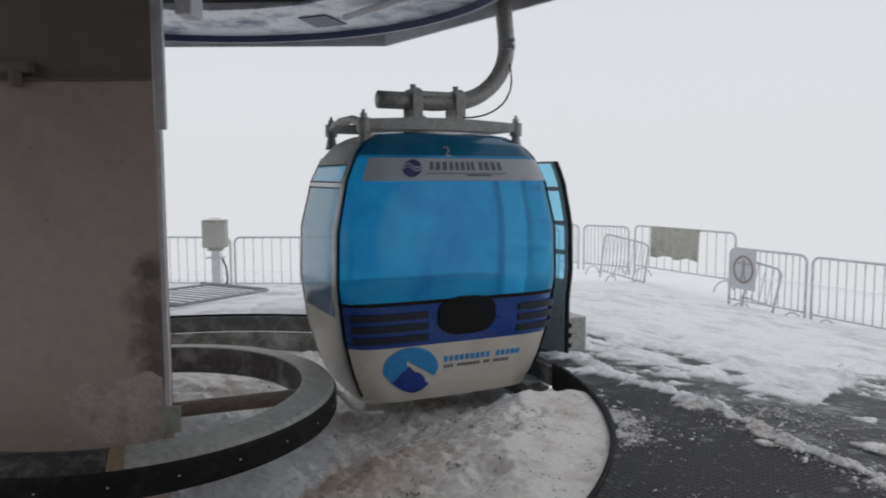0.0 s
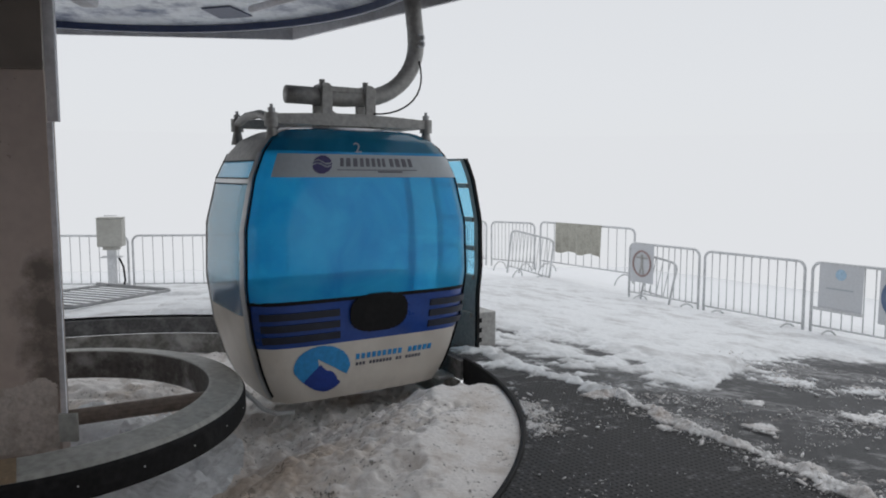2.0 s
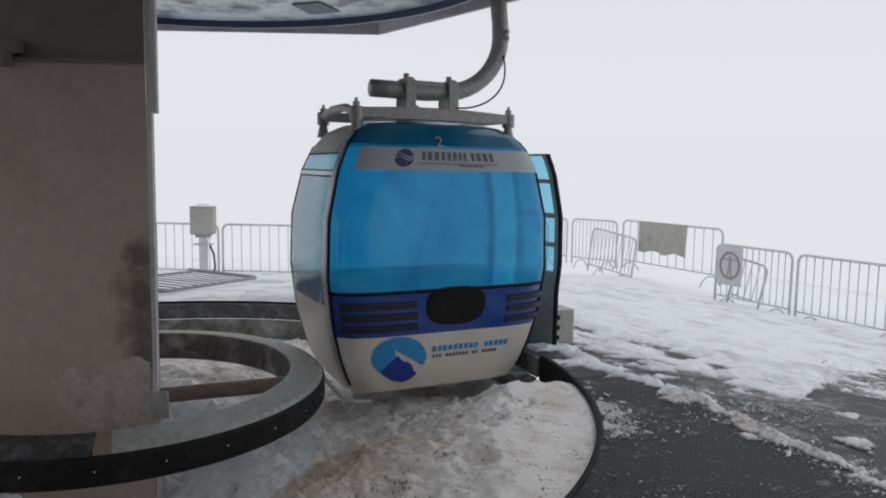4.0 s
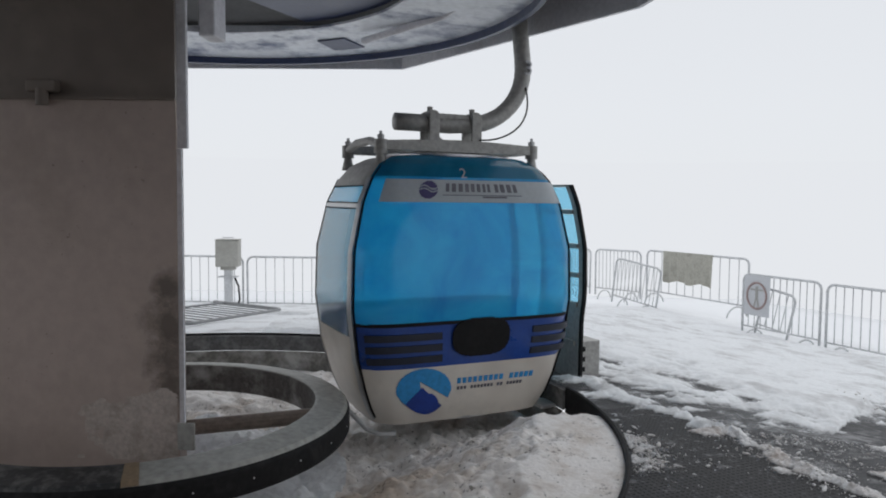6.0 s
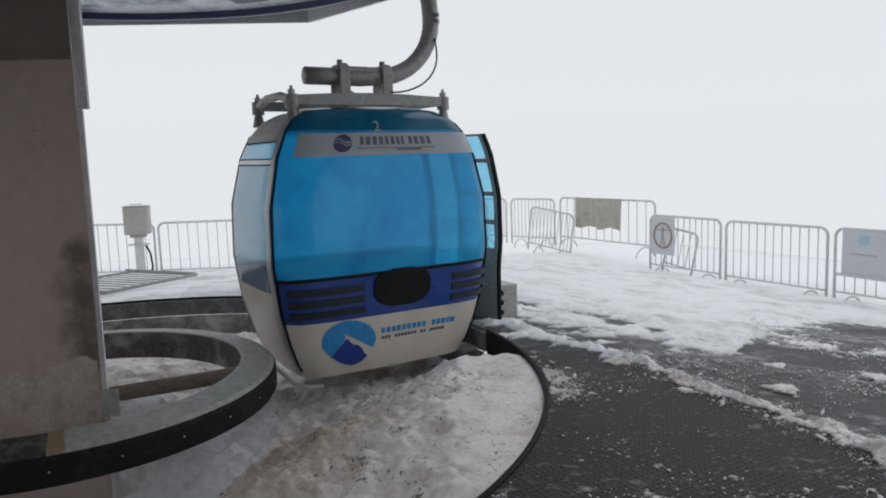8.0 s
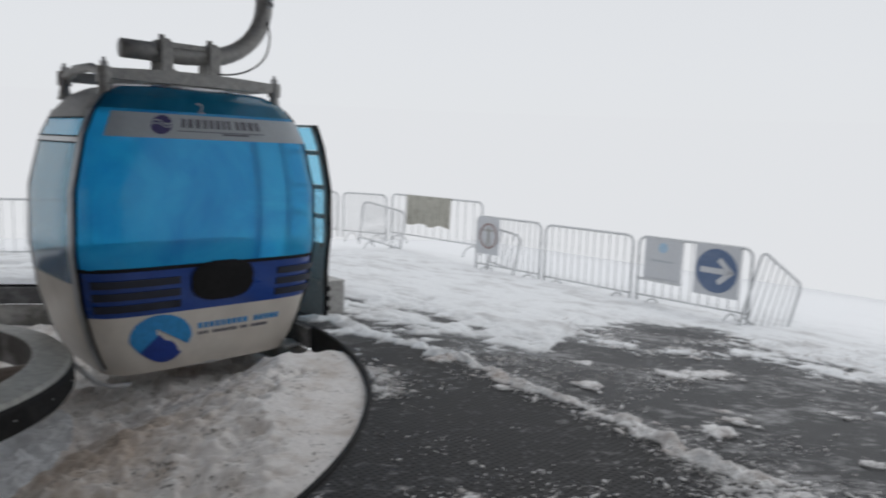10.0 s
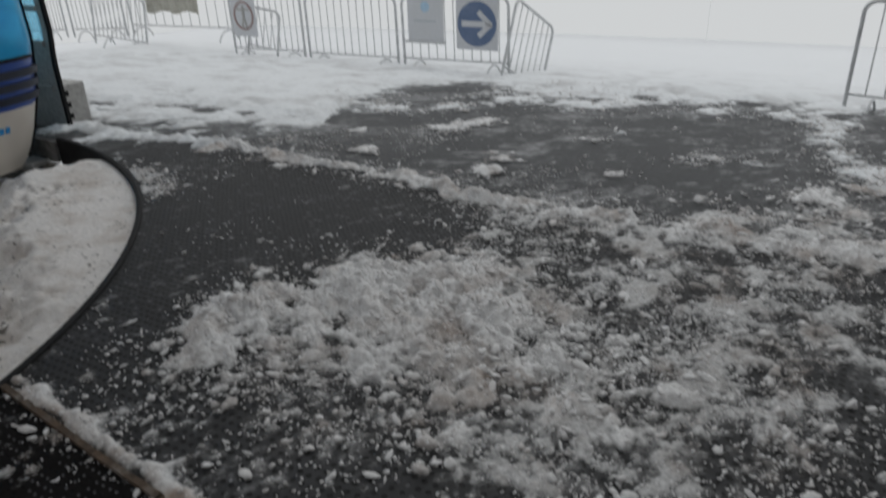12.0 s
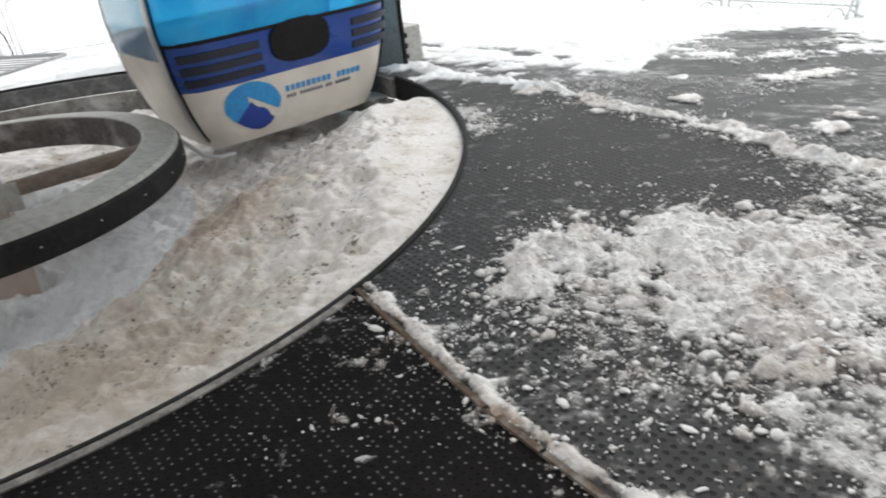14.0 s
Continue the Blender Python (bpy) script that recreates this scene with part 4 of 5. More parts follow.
# unseen station roof overhead and wall behind the camera, added to shade the near ground
station = empty("station", pose(0, 0, 0), "unseen station roof and wall added to shade the near ground", "building", kind="structure")
part("roof", B(-7.0, 6.0, -5.2, -0.15, 3.45, 3.6, bevel=0.01), M_DARK, station)
part("wall", B(-7.0, 6.0, -5.2, -5.0, -0.02, 3.449), M_PILLAR, station)

# fog closes the view all round, far behind everything
fog = part("backdrop_fog", revolve([(30.0, -12.0), (30.2, -12.0), (30.2, 3.0), (30.0, 3.0)], 0, 0, 96), M_FOG)
tagged(fog, "pale blank bank of fog", "fog", kind="structure")

# ---------------------------------------------------------------- the gondola cabin
CAB_TURN = 27.0
CAB = pose(-0.24, 5.84, 0, 0, 0, CAB_TURN)
PZ = np.array([-0.15, -0.05, 0.1, 0.35, 0.7, 1.1, 1.45, 1.62, 1.72, 1.78, 1.80])
PA = np.array([0.70, 0.76, 0.82, 0.89, 0.935, 0.925, 0.845, 0.765, 0.68, 0.56, 0.45])
PB = np.array([0.56, 0.60, 0.635, 0.68, 0.71, 0.70, 0.65, 0.60, 0.54, 0.45, 0.36]) * 0.85
SET = -0.105   # the body sits a little forward of its hanger
NEXP = 6.0
cabin = empty("gondola_cabin", CAB, "blue and cream gondola cabin hanging with its door open", "gondola")


def half(z):
    return float(np.interp(z, PZ, PA)), float(np.interp(z, PZ, PB))


def skin(side, s, z, off=0.0):
    """A point of the cabin's skin: s runs from -1 to 1 across the front, back, left or right side."""
    a, b = half(z)
    a, b = a + off, b + off
    if side in ("front", "back"):
        x = 0.97 * a * s
        y = b * (1 - abs(x / a) ** NEXP) ** (1 / NEXP)
        return Vector((x, SET + (-y if side == "front" else y), z))
    y = b * (1 - 0.97 ** NEXP) ** (1 / NEXP) * s
    x = a * (1 - abs(y / b) ** NEXP) ** (1 / NEXP)
    return Vector((-x if side == "left" else x, SET + y, z))


def shell(name, side, s0, s1, z0, z1, mat, parent, label="", off=0.0, thick=0.012, ns=16, nz=14, shape=None):
    """A curved panel of the skin with its own thickness. shape(u, v) keeps or drops a cell."""
    bm = bmesh.new()
    grid = []
    for o in (off, off - thick):
        grid.append([[bm.verts.new(skin(side, s0 + (s1 - s0) * i / ns, z0 + (z1 - z0) * j / nz, o)) for i in range(ns + 1)] for j in range(nz + 1)])
    keep = [[shape is None or shape((i + 0.5) / ns, (j + 0.5) / nz) for i in range(ns)] for j in range(nz)]
    flip = side in ("back", "left")
    k = lambda j, i: 0 <= j < nz and 0 <= i < ns and keep[j][i]
    for j in range(nz):
        for i in range(ns):
            if not keep[j][i]:
                continue
            o, q = grid
            fs = [(o[j][i], o[j][i + 1], o[j + 1][i + 1], o[j + 1][i]), (q[j][i], q[j + 1][i], q[j + 1][i + 1], q[j][i + 1])]
            if not k(j - 1, i):
                fs.append((o[j][i + 1], o[j][i], q[j][i], q[j][i + 1]))
            if not k(j + 1, i):
                fs.append((o[j + 1][i], o[j + 1][i + 1], q[j + 1][i + 1], q[j + 1][i]))
            if not k(j, i - 1):
                fs.append((o[j][i], o[j + 1][i], q[j + 1][i], q[j][i]))
            if not k(j, i + 1):
                fs.append((o[j + 1][i + 1], o[j][i + 1], q[j][i + 1], q[j + 1][i + 1]))
            for f_ in fs:
                bm.faces.new(f_)
    loose = [v for v in bm.verts if not v.link_faces]
    bmesh.ops.delete(bm, geom=loose, context="VERTS")
    bmesh.ops.recalc_face_normals(bm, faces=bm.faces)
    return part(name, bm, mat, parent, label, smooth=False)


def smooth_ob(ob):
    ob.data.polygons.foreach_set("use_smooth", [True] * len(ob.data.polygons))
    ob.data.set_sharp_from_angle(angle=radians(40))
    return ob


ROUND = lambda rx, ry: (lambda u, v: abs(2 * u - 1) ** 2.7 + abs(2 * v - 1) ** 2.7 < 1)
for side in ("front", "back"):
    smooth_ob(shell("end_window", side, -1, 1, 0.60, 1.63, M_PANE if side == "front" else M_PANE_REAR, cabin, "frosted blue tinted end window", nz=24, ns=24))
    smooth_ob(shell("window_header", side, -1, 1, 1.63, 1.80, M_PANE_TOP, cabin, "teal top of the window, coloured darker for the roof behind", ns=24))
    smooth_ob(shell("blue_band", side, -1, 1, 0.275, 0.585, M_BLUE, cabin, "blue lower band"))
    smooth_ob(shell("gasket", side, -1, 1, 0.58, 0.605, M_BLACK, cabin, "black window gasket", off=0.006, nz=2))
    smooth_ob(shell("lower_panel", side, -1, 1, -0.15, 0.275, M_CREAM, cabin, "cream lower panel"))
# left side: closed aluminium side with a small top vent pane
smooth_ob(shell("side_panel", "left", -1, 1, -0.15, 0.5, M_CREAM, cabin, "cream side panel"))
smooth_ob(shell("side_window", "left", -0.97, 0.97, 0.5, 1.40, M_PANE_GREY, cabin, "frosted grey side window", nz=20))
smooth_ob(shell("side_frame", "left", -1, 1, 1.40, 1.44, M_SILVER, cabin, off=0.005, nz=2))
smooth_ob(shell("vent_pane", "left", -0.9, 0.9, 1.44, 1.56, M_PANE_VENT, cabin, "small blue vent pane", nz=6))
smooth_ob(shell("roof_side", "left", -1, 1, 1.56, 1.80, M_HANGER, cabin, "weathered roof edge"))
for z in (1.396, 1.436, 1.556):
    smooth_ob(shell("vent_frame", "left", -0.95, 0.95, z, z + 0.009, M_BLACK, cabin, off=0.009, nz=1))
for s in (-0.985, 0.985):
    smooth_ob(shell("corner_trim", "left", s - 0.05, s + 0.05, -0.12, 1.62, M_SILVER, cabin, "aluminium corner trim", off=0.008, ns=3, nz=30))
for s in (-0.985, 0.985):
    smooth_ob(shell("edge_seal", "front", s - 0.003, s + 0.003, -0.1, 1.74, M_BLACK, cabin, "black edge seal", off=0.005, ns=2, nz=30))
# right side: the doorway, with posts, header and sill
for s in (-0.9, 0.9):
    smooth_ob(shell("door_post", "right", s - 0.1, s + 0.1, -0.15, 1.62, M_SILVER, cabin, "aluminium door post", nz=30, ns=3))
smooth_ob(shell("door_header", "right", -1, 1, 1.60, 1.80, M_SILVER, cabin))
part("roof_panel", disc(bmesh.new(), Matrix.Translation((0, SET, 1.80)) @ Matrix.Diagonal((0.46, 0.33, 1, 1)), 1.0, 0.02, 48), M_SILVER, cabin)
part("floor_panel", disc(bmesh.new(), Matrix.Translation((0, SET, -0.14)) @ Matrix.Diagonal((0.70, 0.48, 1, 1)), 1.0, 0.03, 48), M_SILVER, cabin)
for y in (-0.42, 0.2):
    part("bench", B(-0.6, 0.6, y - 0.16, y + 0.16, 0.28, 0.34, bevel=0.02), M_SILVER, cabin, "grey bench seat")

# louvres and the oval recess on the blue band
for s0, s1 in ((-0.93, -0.30), (0.55, 0.97)):
    for k in range(3):
        z = 0.312 + 0.082 * k
        smooth_ob(shell("louvre", "front", s0, s1, z, z + 0.05, M_LOUVRE, cabin, "blue-black ventilation slot", off=0.012, thick=0.014, ns=8, nz=2))
smooth_ob(shell("oval_grip", "front", -0.21, 0.31, 0.335, 0.615, M_BLACK, cabin, "black oval recess cover", off=0.02, thick=0.03, ns=56, nz=36, shape=ROUND(1, 1)))
# printed strip over the window, its emblem and bars of lettering
smooth_ob(shell("printed_strip", "front", -0.88, 0.97, 1.45, 1.61, M_BANNER, cabin, "milky white printed strip", off=0.004, thick=0.005, ns=30, nz=8))
smooth_ob(shell("emblem", "front", -0.55, -0.37, 1.475, 1.60, M_INK, cabin, "round violet emblem", off=0.007, thick=0.004, ns=24, nz=20, shape=lambda u, v: (2 * u - 1) ** 2 + (2 * v - 1) ** 2 < 1 and not (0.44 < v - 0.10 * math.sin(6.3 * u) < 0.52) and not (0.60 < v - 0.10 * math.sin(6.3 * u) < 0.68)))
for s0, s1 in ((-0.22, -0.17), (-0.16, -0.10), (-0.09, -0.03), (-0.02, 0.03), (0.04, 0.09), (0.10, 0.15), (0.16, 0.20), (0.21, 0.25), (0.29, 0.34), (0.35, 0.41), (0.42, 0.48), (0.49, 0.54)):
    smooth_ob(shell("lettering_bar", "front", s0 - 0.07, s0 - 0.07 + (s1 - s0) * 0.7, 1.525, 1.585, M_GREYINK, cabin, off=0.007, thick=0.004, ns=2, nz=2))
smooth_ob(shell("underline_bar", "front", -0.32, 0.49, 1.498, 1.504, M_GREYINK, cabin, off=0.007, thick=0.004, ns=10, nz=1))
smooth_ob(shell("small_lettering_bar", "front", 0.08, 0.33, 1.482, 1.494, M_GREYINK, cabin, off=0.007, thick=0.004, ns=4, nz=1))
# round mark on the cream panel: light blue disc, white slope, deep blue drop
CMX, CMZ = -0.48, 0.12


def mark(u, v, which):
    x, y = 2 * u - 1, 2 * v - 1
    whole = abs(x) < math.sqrt(max(0, 1 - y * y)) * (1 + 0.25 * min(0, y))
    left = x < -0.08 and y < 0.2 + 0.97 * (x + 0.08) and y < -0.1 + 0.4 * x + 0.35
    right = x >= -0.08 and y < 0.2 - 1.25 * (x + 0.08)
    drop = left or right or ((x - 0.1) / 0.38) ** 2 + ((y + 0.5) / 0.42) ** 2 < 1
    slope = not drop and x > -0.14 and y < 0.45 - 0.8 * (x + 0.14)
    if which == "light":
        return whole and not slope and not drop
    return whole and drop and not slope


smooth_ob(shell("mark_light", "front", CMX - 0.26, CMX + 0.27, -0.085, 0.268, M_LIGHTBLUE, cabin, "light blue round mark", off=0.005, thick=0.006, ns=70, nz=60, shape=lambda u, v: mark(u, v, "light")))
smooth_ob(shell("mark_deep", "front", CMX - 0.26, CMX + 0.27, -0.085, 0.268, M_DEEPBLUE, cabin, "deep blue drop of the mark", off=0.005, thick=0.006, ns=70, nz=60, shape=lambda u, v: mark(u, v, "deep")))
for k in range(15):
    if k == 9:
        continue
    s = -0.15 + k * 0.054
    smooth_ob(shell("lettering_bar", "front", s, s + 0.034, 0.130, 0.172, M_LIGHTBLUE, cabin, off=0.005, thick=0.006, ns=2, nz=2))
for k in range(20):
    if k in (3, 11, 14):
        continue
    s = -0.15 + k * 0.035
    smooth_ob(shell("small_lettering_bar", "front", s, s + 0.020, 0.082, 0.106, M_GREYINK, cabin, off=0.005, thick=0.006, ns=2, nz=2))
# the cabin's number
txt = bpy.data.curves.new("number", "FONT")
txt.body, txt.size, txt.extrude, txt.align_x = "2", 0.115, 0.002, "CENTER"
numeral = new("number", txt)
num_mesh = bpy.data.meshes.new_from_object(numeral.evaluated_get(bpy.context.evaluated_depsgraph_get()))
bpy.data.objects.remove(numeral)
num_mesh.materials.append(M_BANNER)
numeral = new("number", num_mesh)
numeral.parent = cabin
p0, p1 = skin("front", -0.1, 1.625, 0.01), skin("front", -0.1, 1.71, 0.01)
numeral.matrix_local = Matrix.Translation(p0) @ Matrix.Rotation(math.atan2(p1.z - p0.z, p1.y - p0.y), 4, "X")
numeral["label"] = "white cabin number"

# open door, swung out and slid back beside the doorway
door = part("door", bmesh.new(), M_BLACK, cabin, "open door with dark frame and blue panes")


def door_bar(y0, y1, z0, z1, mat, name, label="", thick=0.035, off=0.17, n=1, parent=door):
    bm = bmesh.new()
    rows = []
    for j in range(n + 1):
        z = z0 + (z1 - z0) * j / n
        x = half(max(z, 0.5))[0] + off
        rows.append([bm.verts.new(c) for c in ((x, y0, z), (x, y1, z), (x - thick, y1, z), (x - thick, y0, z))])
    for lo, hi in zip(rows, rows[1:]):
        for q in range(4):
            bm.faces.new((lo[q], lo[(q + 1) % 4], hi[(q + 1) % 4], hi[q]))
    bm.faces.new(rows[0][::-1])
    bm.faces.new(rows[-1])
    bmesh.ops.recalc_face_normals(bm, faces=bm.faces)
    return part(name, bm, mat, parent, label)


DY0, DY1 = -0.48, 0.12
door_bar(DY0 - 0.03, DY0, -0.14, 1.60, M_BLACK, "door_seal", "black door edge seal", off=0.178, thick=0.024, n=20)
door_bar(DY0 + 0.001, DY0 + 0.05, -0.14, 1.60, M_HANGER, "door_stile", n=20, thick=0.024, off=0.176)
door_bar(DY1 - 0.045, DY1, -0.14, 1.60, M_HANGER, "door_stile", n=20)
levels = (-0.14, 0.30, 0.62, 0.86, 1.10, 1.38, 1.60)
for z in levels:
    door_bar(DY0 + 0.046, DY1 - 0.046, max(-0.14, z - 0.018), min(1.60, z + 0.018), M_HANGER, "door_rail")
for z0, z1 in zip(levels, levels[1:]):
    door_bar(DY0 + 0.047, DY1 - 0.047, z0 + 0.02, z1 - 0.02, M_PANE_DOOR if z0 > 0.5 else M_HANGER, "door_pane" if z0 > 0.5 else "door_panel", thick=0.01, off=0.168, n=4)
rack = part("ski_rack", B(1.12, 1.34, -0.40, -0.10, -0.14, 0.30, bevel=0.008), M_HANGER, cabin, "perforated grey ski rack on the door")
for k in range(4):
    part("slot", B(1.15, 1.19, -0.404, -0.399, -0.04 + 0.085 * k, 0.0 + 0.085 * k), M_BLACK, rack)
part("sill_step", B(0.66, 1.06, -0.56, -0.36, -0.175, -0.145, bevel=0.008), M_SILVER, cabin, "aluminium door sill step")
part("sill_bracket", B(1.0, 1.06, -0.54, -0.46, -0.23, -0.176, bevel=0.006), M_SILVER, cabin)
part("bumper_tube", T([(-0.97, -0.32, 0.10), (-0.89, -0.44, -0.03), (-0.78, -0.54, -0.16), (-0.70, -0.58, -0.195), (-0.58, -0.60, -0.20)], 0.016), M_SILVER, cabin, "bent aluminium bumper tube")

# ---------------------------------------------------------------- suspension frame and hanger arm (one piece with the cabin)
for y in (-0.39, 0.39):
    n = 16
    top = [(-0.63 + 1.26 * i / n, y, 1.860 + 0.012 * math.sin(math.pi * i / n)) for i in range(n + 1)]
    bm = bmesh.new()
    rows = []
    for i, (x, yy, z) in enumerate(top):
        h = 0.036 + 0.014 * math.sin(math.pi * min(1, max(0, i / n)))
        rows.append([bm.verts.new(c) for c in ((x, yy - 0.035, z - h), (x, yy + 0.035, z - h), (x, yy + 0.035, z + h * 0.8), (x, yy - 0.035, z + h * 0.8))])
    for lo, hi in zip(rows, rows[1:]):
        for q in range(4):
            bm.faces.new((lo[q], lo[(q + 1) % 4], hi[(q + 1) % 4], hi[q]))
    bm.faces.new(rows[0][::-1])
    bm.faces.new(rows[-1])
    bmesh.ops.recalc_face_normals(bm, faces=bm.faces)
    part("frame_beam", bm, M_HANGER, cabin, "weathered steel roof beam")
part("frame_cross_beam", T([(-0.63, -0.39, 1.855), (-0.63, -0.15, 1.900), (-0.63, 0.15, 1.900), (-0.63, 0.39, 1.855)], 0.032), M_HANGER, cabin)
part("frame_cross_beam", T([(0.63, -0.39, 1.855), (0.63, 0.39, 1.855)], 0.03), M_HANGER, cabin)
for x in (-0.63, 0.63):
    for y in (-0.39, 0.39):
        mount = part("mount", disc(bmesh.new(), pose(x, y, 1.845), 0.048, 0.10, 20), M_HANGER, cabin)
        part("mount_nut", disc(bmesh.new(), pose(x, y, 1.912), 0.026, 0.035, 6), M_GALV, mount)
        part("mount_stud", disc(bmesh.new(), pose(x, y, 1.940), 0.012, 0.03, 10), M_GALV, mount)
        part("mount_rubber", disc(bmesh.new(), pose(x, y, 1.755), 0.05, 0.12, 20, 0.026), M_HANGER, mount)
AY, AZ = -0.20, 2.05
arm_pts = [(-0.45, AY, AZ), (-0.3, AY, AZ), (0.0, AY, AZ - 0.005), (0.12, AY, AZ + 0.005)]
arm_pts += [(0.14 + 0.51 * math.sin(radians(a)), AY, AZ + 0.46 - 0.455 * math.cos(radians(a))) for a in range(10, 95, 8)]
arm_pts += [(0.645, AY, AZ + 0.56), (0.63, AY, AZ + 0.68), (0.615, AY, AZ + 0.82), (0.59, AY, AZ + 1.05)]
arm = part("hanger_arm", T(arm_pts, 0.066, 16), M_HANGER, cabin, "thick bent steel hanger arm", smooth=True)
for x in (-0.165, 0.195):
    clamp = part("clamp", disc(bmesh.new(), pose(x, AY, AZ + 0.045, 90, 0, 0), 0.05, 0.16, 20), M_HANGER, cabin, "steel hanger clamp")
    for y in (AY - 0.085, AY + 0.085):
        part("clamp_plate", B(x - 0.042, x + 0.042, y - 0.012, y + 0.012, 1.80, AZ + 0.07, bevel=0.006), M_HANGER, clamp)
    part("clamp_bolt", disc(bmesh.new(), pose(x, AY - 0.1, 1.845, 90, 0, 0), 0.016, 0.012, 12), M_GALV, clamp)
    part("clamp_cap", disc(bmesh.new(), pose(x, AY, AZ + 0.10), 0.022, 0.05, 12), M_HANGER, clamp)
    part("clamp_tie", B(x - 0.03, x + 0.03, -0.39, 0.39, 1.81, 1.85), M_HANGER, clamp)
part("arm_saddle", B(-0.17, 0.15, AY - 0.06, AY + 0.06, AZ + 0.03, AZ + 0.075, bevel=0.01), M_HANGER, cabin)
part("lock_rod", T([(-0.2, AY - 0.02, AZ - 0.05), (-0.02, AY - 0.05, AZ - 0.17)], 0.012), M_HANGER, cabin)
part("pull_wire", T([(0.64 + 0.03 * math.sin(k * 0.4) - 0.40 * (k / 12) ** 2.2, AY - 0.07 - 0.004 * k, AZ + 0.32 - 0.44 * math.sin(k / 12 * math.pi / 2)) for k in range(13)], 0.007, 6), M_BLACK, cabin, "thin black pull wire", smooth=True)
txt = bpy.data.curves.new("arm_number", "FONT")
txt.body, txt.size, txt.extrude, txt.align_x = "3", 0.16, 0.012, "CENTER"
numeral = new("arm_number", txt)
num_mesh = bpy.data.meshes.new_from_object(numeral.evaluated_get(bpy.context.evaluated_depsgraph_get()))
bpy.data.objects.remove(numeral)
num_mesh.materials.append(M_WHITE)
numeral = new("arm_number", num_mesh)
numeral.parent = cabin
numeral.matrix_local = pose(0.652, AY - 0.080, AZ + 0.42, 90, 0, 0)
numeral["label"] = "white arm number"


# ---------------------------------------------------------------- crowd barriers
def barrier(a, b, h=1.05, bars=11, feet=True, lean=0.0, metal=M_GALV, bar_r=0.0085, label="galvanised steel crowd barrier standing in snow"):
    """A crowd barrier whose top rail runs from a to b (x, y, z of its two upper corners)."""
    a, b = Vector(a), Vector(b)
    d = b - a
    w = math.hypot(d.x, d.y)
    m = Matrix.Translation(a) @ Matrix.Rotation(math.atan2(d.y, d.x), 4, "Z") @ Matrix.Rotation(radians(lean), 4, "X") @ Matrix.Rotation(-math.atan2(d.z, w), 4, "Y")
    L = d.length
    ob = empty("crowd_barrier", m, label, "barrier", "crowd barriers round the platform")
    r = 0.12
    pts = [(0.0, 0.0, -h)] + [(x, 0, z) for x, z in arc(r, -r, r, 180, 90)] + [(x, 0, z) for x, z in arc(L - r, -r, r, 90, 0)] + [(L, 0, -h)]
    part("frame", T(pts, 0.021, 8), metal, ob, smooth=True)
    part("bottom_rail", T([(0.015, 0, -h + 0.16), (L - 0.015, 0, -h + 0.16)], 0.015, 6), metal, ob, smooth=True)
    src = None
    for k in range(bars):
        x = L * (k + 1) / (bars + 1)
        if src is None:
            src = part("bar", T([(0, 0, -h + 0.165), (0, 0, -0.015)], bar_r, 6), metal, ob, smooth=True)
            src.location.x = x
        else:
            o = src.copy()
            scene.collection.objects.link(o)
            o.location.x = x
    if feet:
        for x in (0.25, L - 0.25):
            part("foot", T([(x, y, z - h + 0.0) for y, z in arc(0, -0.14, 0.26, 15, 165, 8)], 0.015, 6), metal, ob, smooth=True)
    return ob


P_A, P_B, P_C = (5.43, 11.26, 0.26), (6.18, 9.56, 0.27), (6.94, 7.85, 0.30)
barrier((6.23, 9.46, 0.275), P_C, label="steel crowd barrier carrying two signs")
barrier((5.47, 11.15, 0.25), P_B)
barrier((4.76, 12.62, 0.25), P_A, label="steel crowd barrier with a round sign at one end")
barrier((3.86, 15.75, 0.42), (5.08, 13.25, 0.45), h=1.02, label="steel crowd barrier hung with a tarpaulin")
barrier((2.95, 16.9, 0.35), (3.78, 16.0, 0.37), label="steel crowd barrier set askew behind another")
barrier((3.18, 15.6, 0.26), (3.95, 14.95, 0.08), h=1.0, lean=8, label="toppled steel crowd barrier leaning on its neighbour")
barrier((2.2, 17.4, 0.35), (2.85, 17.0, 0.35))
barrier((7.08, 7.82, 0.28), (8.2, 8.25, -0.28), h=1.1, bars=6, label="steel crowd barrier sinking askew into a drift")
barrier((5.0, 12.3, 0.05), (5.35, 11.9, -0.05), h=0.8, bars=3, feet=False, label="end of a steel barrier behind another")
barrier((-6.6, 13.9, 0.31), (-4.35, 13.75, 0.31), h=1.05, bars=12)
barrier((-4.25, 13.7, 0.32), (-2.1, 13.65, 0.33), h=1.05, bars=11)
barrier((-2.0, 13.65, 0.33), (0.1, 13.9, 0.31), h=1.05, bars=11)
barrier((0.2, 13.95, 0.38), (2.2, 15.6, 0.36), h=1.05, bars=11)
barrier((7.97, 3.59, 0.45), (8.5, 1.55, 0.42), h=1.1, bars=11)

# a barrier lying flat on the snow beyond the pit
flat = barrier((0, 0, 0), (2.3, 0, 0), h=1.1, bars=10, feet=False, metal=M_WETSTEEL, bar_r=0.008, label="fallen steel crowd barrier lying on the snow")
flat.matrix_world = Matrix.Translation((-3.10, 7.86, 0.05)) @ Matrix.Rotation(radians(78), 4, "Z") @ Matrix.Rotation(radians(4.2), 4, "Y") @ Matrix.Rotation(radians(93), 4, "X")


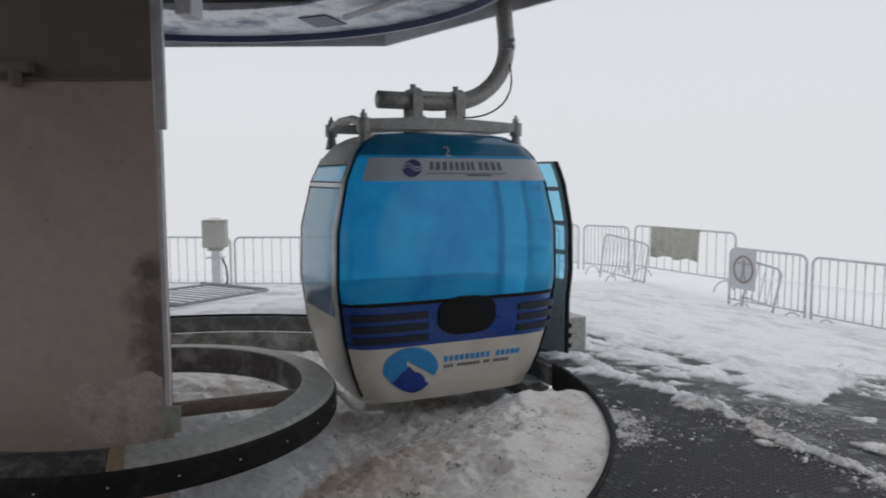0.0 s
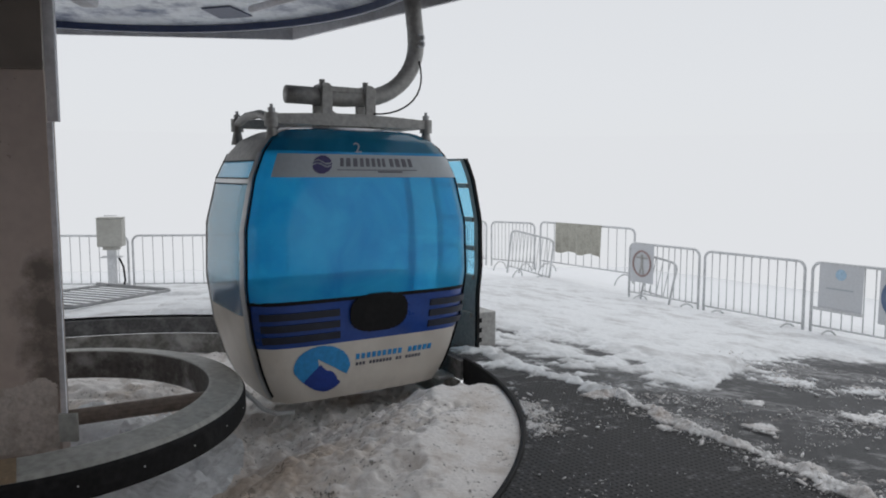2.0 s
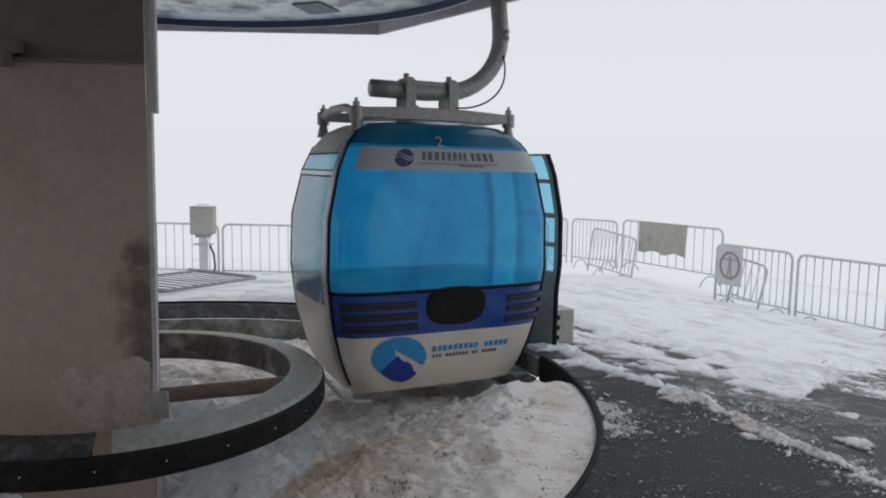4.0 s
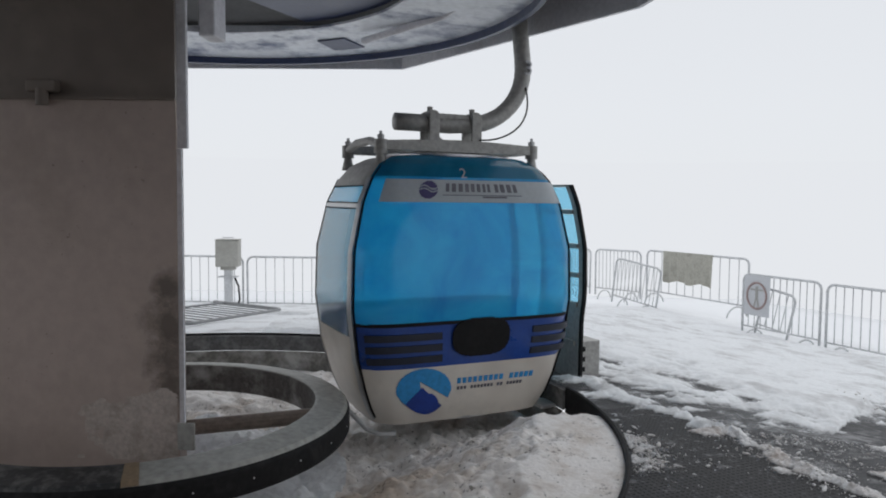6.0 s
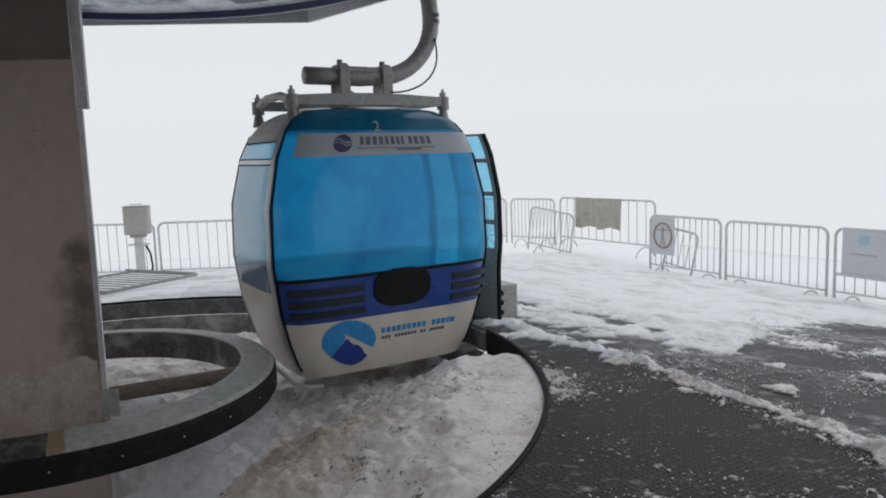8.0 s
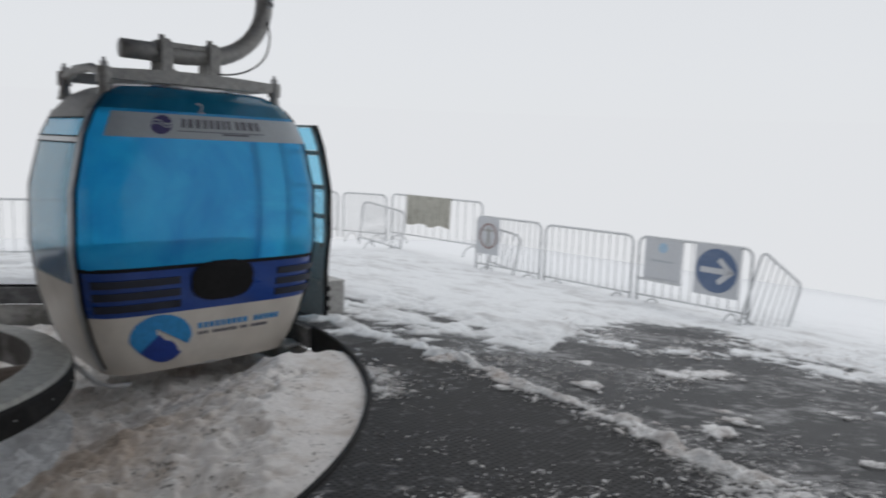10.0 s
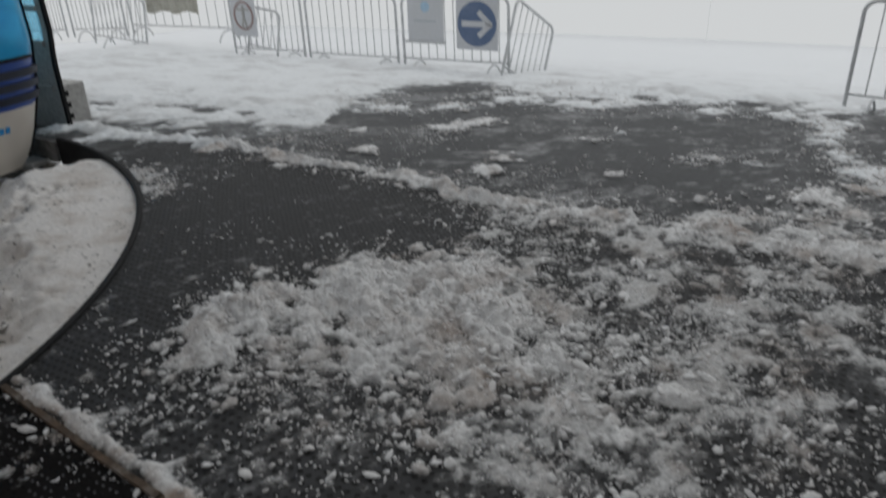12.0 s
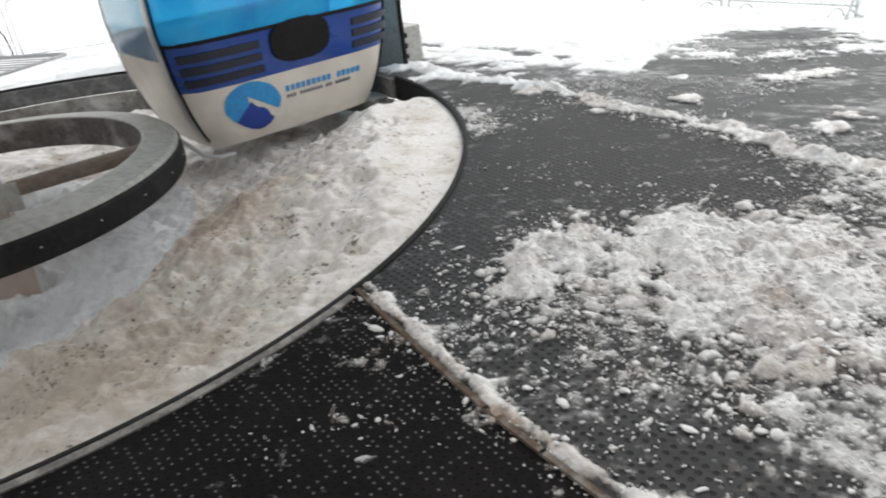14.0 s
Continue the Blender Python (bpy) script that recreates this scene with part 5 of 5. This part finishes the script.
# ---------------------------------------------------------------- signs and other things
def panel_on(a, b, s0, s1, drop, height, mat, name, label, category, out=0.03):
    """A flat sign hung on the barrier whose top corners are a and b."""
    a, b = Vector(a), Vector(b)
    d = (b - a).normalized()
    L = (b - a).length
    m = Matrix.Translation(a) @ Matrix.Rotation(math.atan2(d.y, d.x), 4, "Z")
    w0, w1 = s0 * L, s1 * L
    ob = empty(name, m, label, category)
    part("board", B(w0, w1, -out - 0.006, -out, -drop - height, -drop, bevel=0.002), mat, ob)
    return ob, (w0 + w1) / 2, -drop - height / 2, -out - 0.006


front_a, front_b = (6.23, 9.46, 0.275), P_C
s, cx, cz, cy = panel_on(front_a, front_b, 0.07, 0.42, 0.0, 0.62, M_WHITE, "notice_board", "pale notice board with a small emblem on a barrier", "sign")
part("emblem", disc(bmesh.new(), pose(cx, cy - 0.002, cz + 0.18, 90, 0, 0), 0.075, 0.004, 20), M_PALEPRINT, s)
part("text_bar", B(cx - 0.2, cx + 0.18, cy - 0.004, cy, cz - 0.03, cz - 0.01), M_BANNER, s)
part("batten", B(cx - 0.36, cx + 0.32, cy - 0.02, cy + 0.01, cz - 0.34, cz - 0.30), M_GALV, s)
s, cx, cz, cy = panel_on(front_a, front_b, 0.54, 0.92, -0.02, 0.72, M_WHITE, "arrow_sign", "square white sign with a white arrow on a blue disc", "sign")
part("blue_disc", disc(bmesh.new(), pose(cx, cy - 0.002, cz, 90, 0, 0), 0.31, 0.004, 40), M_SIGNBLUE, s, "dark blue disc")
bm = B(cx - 0.24, cx + 0.16, cy - 0.009, cy - 0.004, cz - 0.04, cz + 0.04)
for sg in (-1, 1):
    bmesh.ops.create_cube(bm, size=1, matrix=Matrix.Translation((cx + 0.13, cy - 0.0065, cz + sg * 0.075)) @ Matrix.Rotation(radians(sg * 42), 4, "Y") @ Matrix.Diagonal((0.27, 0.005, 0.075, 1)))
part("arrow", bm, M_WHITE, s, "white arrow")
s, cx, cz, cy = panel_on((4.76, 12.62, 0.25), P_A, 0.05, 0.40, 0.0, 0.68, M_WHITE, "prohibition_sign", "white sign with a pale round prohibition mark", "sign", 0.05)
part("ring", T([(cx + 0.2 * math.cos(k * math.pi / 16), cy - 0.004, cz + 0.22 * math.sin(k * math.pi / 16)) for k in range(32)], 0.018, 6, closed=True), M_SIGNRED, s, "pale red ring")
bm = B(cx - 0.13, cx + 0.13, cy - 0.008, cy - 0.003, cz + 0.09, cz + 0.115)
box(bm, cx - 0.025, cx + 0.025, cy - 0.008, cy - 0.003, cz - 0.06, cz + 0.16)
for sg in (-1, 1):
    bmesh.ops.create_cube(bm, size=1, matrix=Matrix.Translation((cx + sg * 0.03, cy - 0.0055, cz - 0.12)) @ Matrix.Rotation(radians(-sg * 14), 4, "Y") @ Matrix.Diagonal((0.03, 0.005, 0.16, 1)))
part("symbol", bm, M_HANGER, s, "dark symbol bars")

# tarpaulin on the far barrier, hung in folds
ta, tb = Vector((3.86, 15.75, 0.42)), Vector((5.08, 13.25, 0.45))
bm = bmesh.new()
td = (tb - ta).normalized()
tn = Vector((td.y, -td.x, 0))
grid = []
for face in (0, 1):
    for j in range(9):
        row = []
        for i in range(41):
            u = 0.2 + 0.5 * i / 40
            p = ta + (tb - ta) * u + tn * (-0.045 - 0.022 * math.sin(i * 0.98) * (0.3 + j / 8) - 0.004 * face) * -1
            p.z += 0.02 - 0.62 * j / 8 - (0.03 * math.sin(i * 0.35) if j == 8 else 0)
            row.append(bm.verts.new(p))
        grid.append(row)
for base in (0, 9):
    for j in range(8):
        for i in range(40):
            bm.faces.new((grid[base + j][i], grid[base + j][i + 1], grid[base + j + 1][i + 1], grid[base + j + 1][i]))
tagged(part("tarpaulin", bm, M_TARP, smooth=True), "drab folded tarpaulin hung over a crowd barrier", "tarpaulin")

# control box on a post
cb = empty("control_box", pose(-4.5, 13.35, -0.7, 0, 0, 4), "drab grey control box on a steel post", "control box")
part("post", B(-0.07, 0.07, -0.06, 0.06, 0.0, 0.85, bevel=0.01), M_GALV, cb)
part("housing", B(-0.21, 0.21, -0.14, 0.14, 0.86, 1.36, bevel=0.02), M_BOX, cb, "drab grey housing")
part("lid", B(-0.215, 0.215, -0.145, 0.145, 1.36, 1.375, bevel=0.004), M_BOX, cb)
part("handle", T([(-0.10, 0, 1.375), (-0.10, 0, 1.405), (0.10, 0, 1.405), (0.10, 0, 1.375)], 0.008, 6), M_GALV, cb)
part("neck", B(-0.13, 0.13, -0.09, 0.09, 0.80, 0.86, bevel=0.01), M_BOX, cb)
part("shelf", B(-0.17, 0.17, -0.1, 0.1, 0.66, 0.68), M_GALV, cb)
part("cable", T([(0.12, -0.05, 0.68), (0.2, -0.06, 0.5), (0.22, -0.05, 0.25), (0.14, -0.05, 0.0)], 0.018, 8), M_BLACK, cb, smooth=True)

# piste marker far out, coloured nearly white in place of fog
pm = empty("piste_marker", pose(22.05, 15.15, -3.55, 0, 0, -50), "piste marker board on a post, coloured pale for the fog", "marker")
part("post", T([(0, 0, 0), (0, 0, 5.8)], 0.012, 10), M_PALEMARKER, pm)
part("board", B(-0.35, 0.35, -0.06, -0.02, 5.35, 5.85, bevel=0.02), M_PALEMARKER, pm)
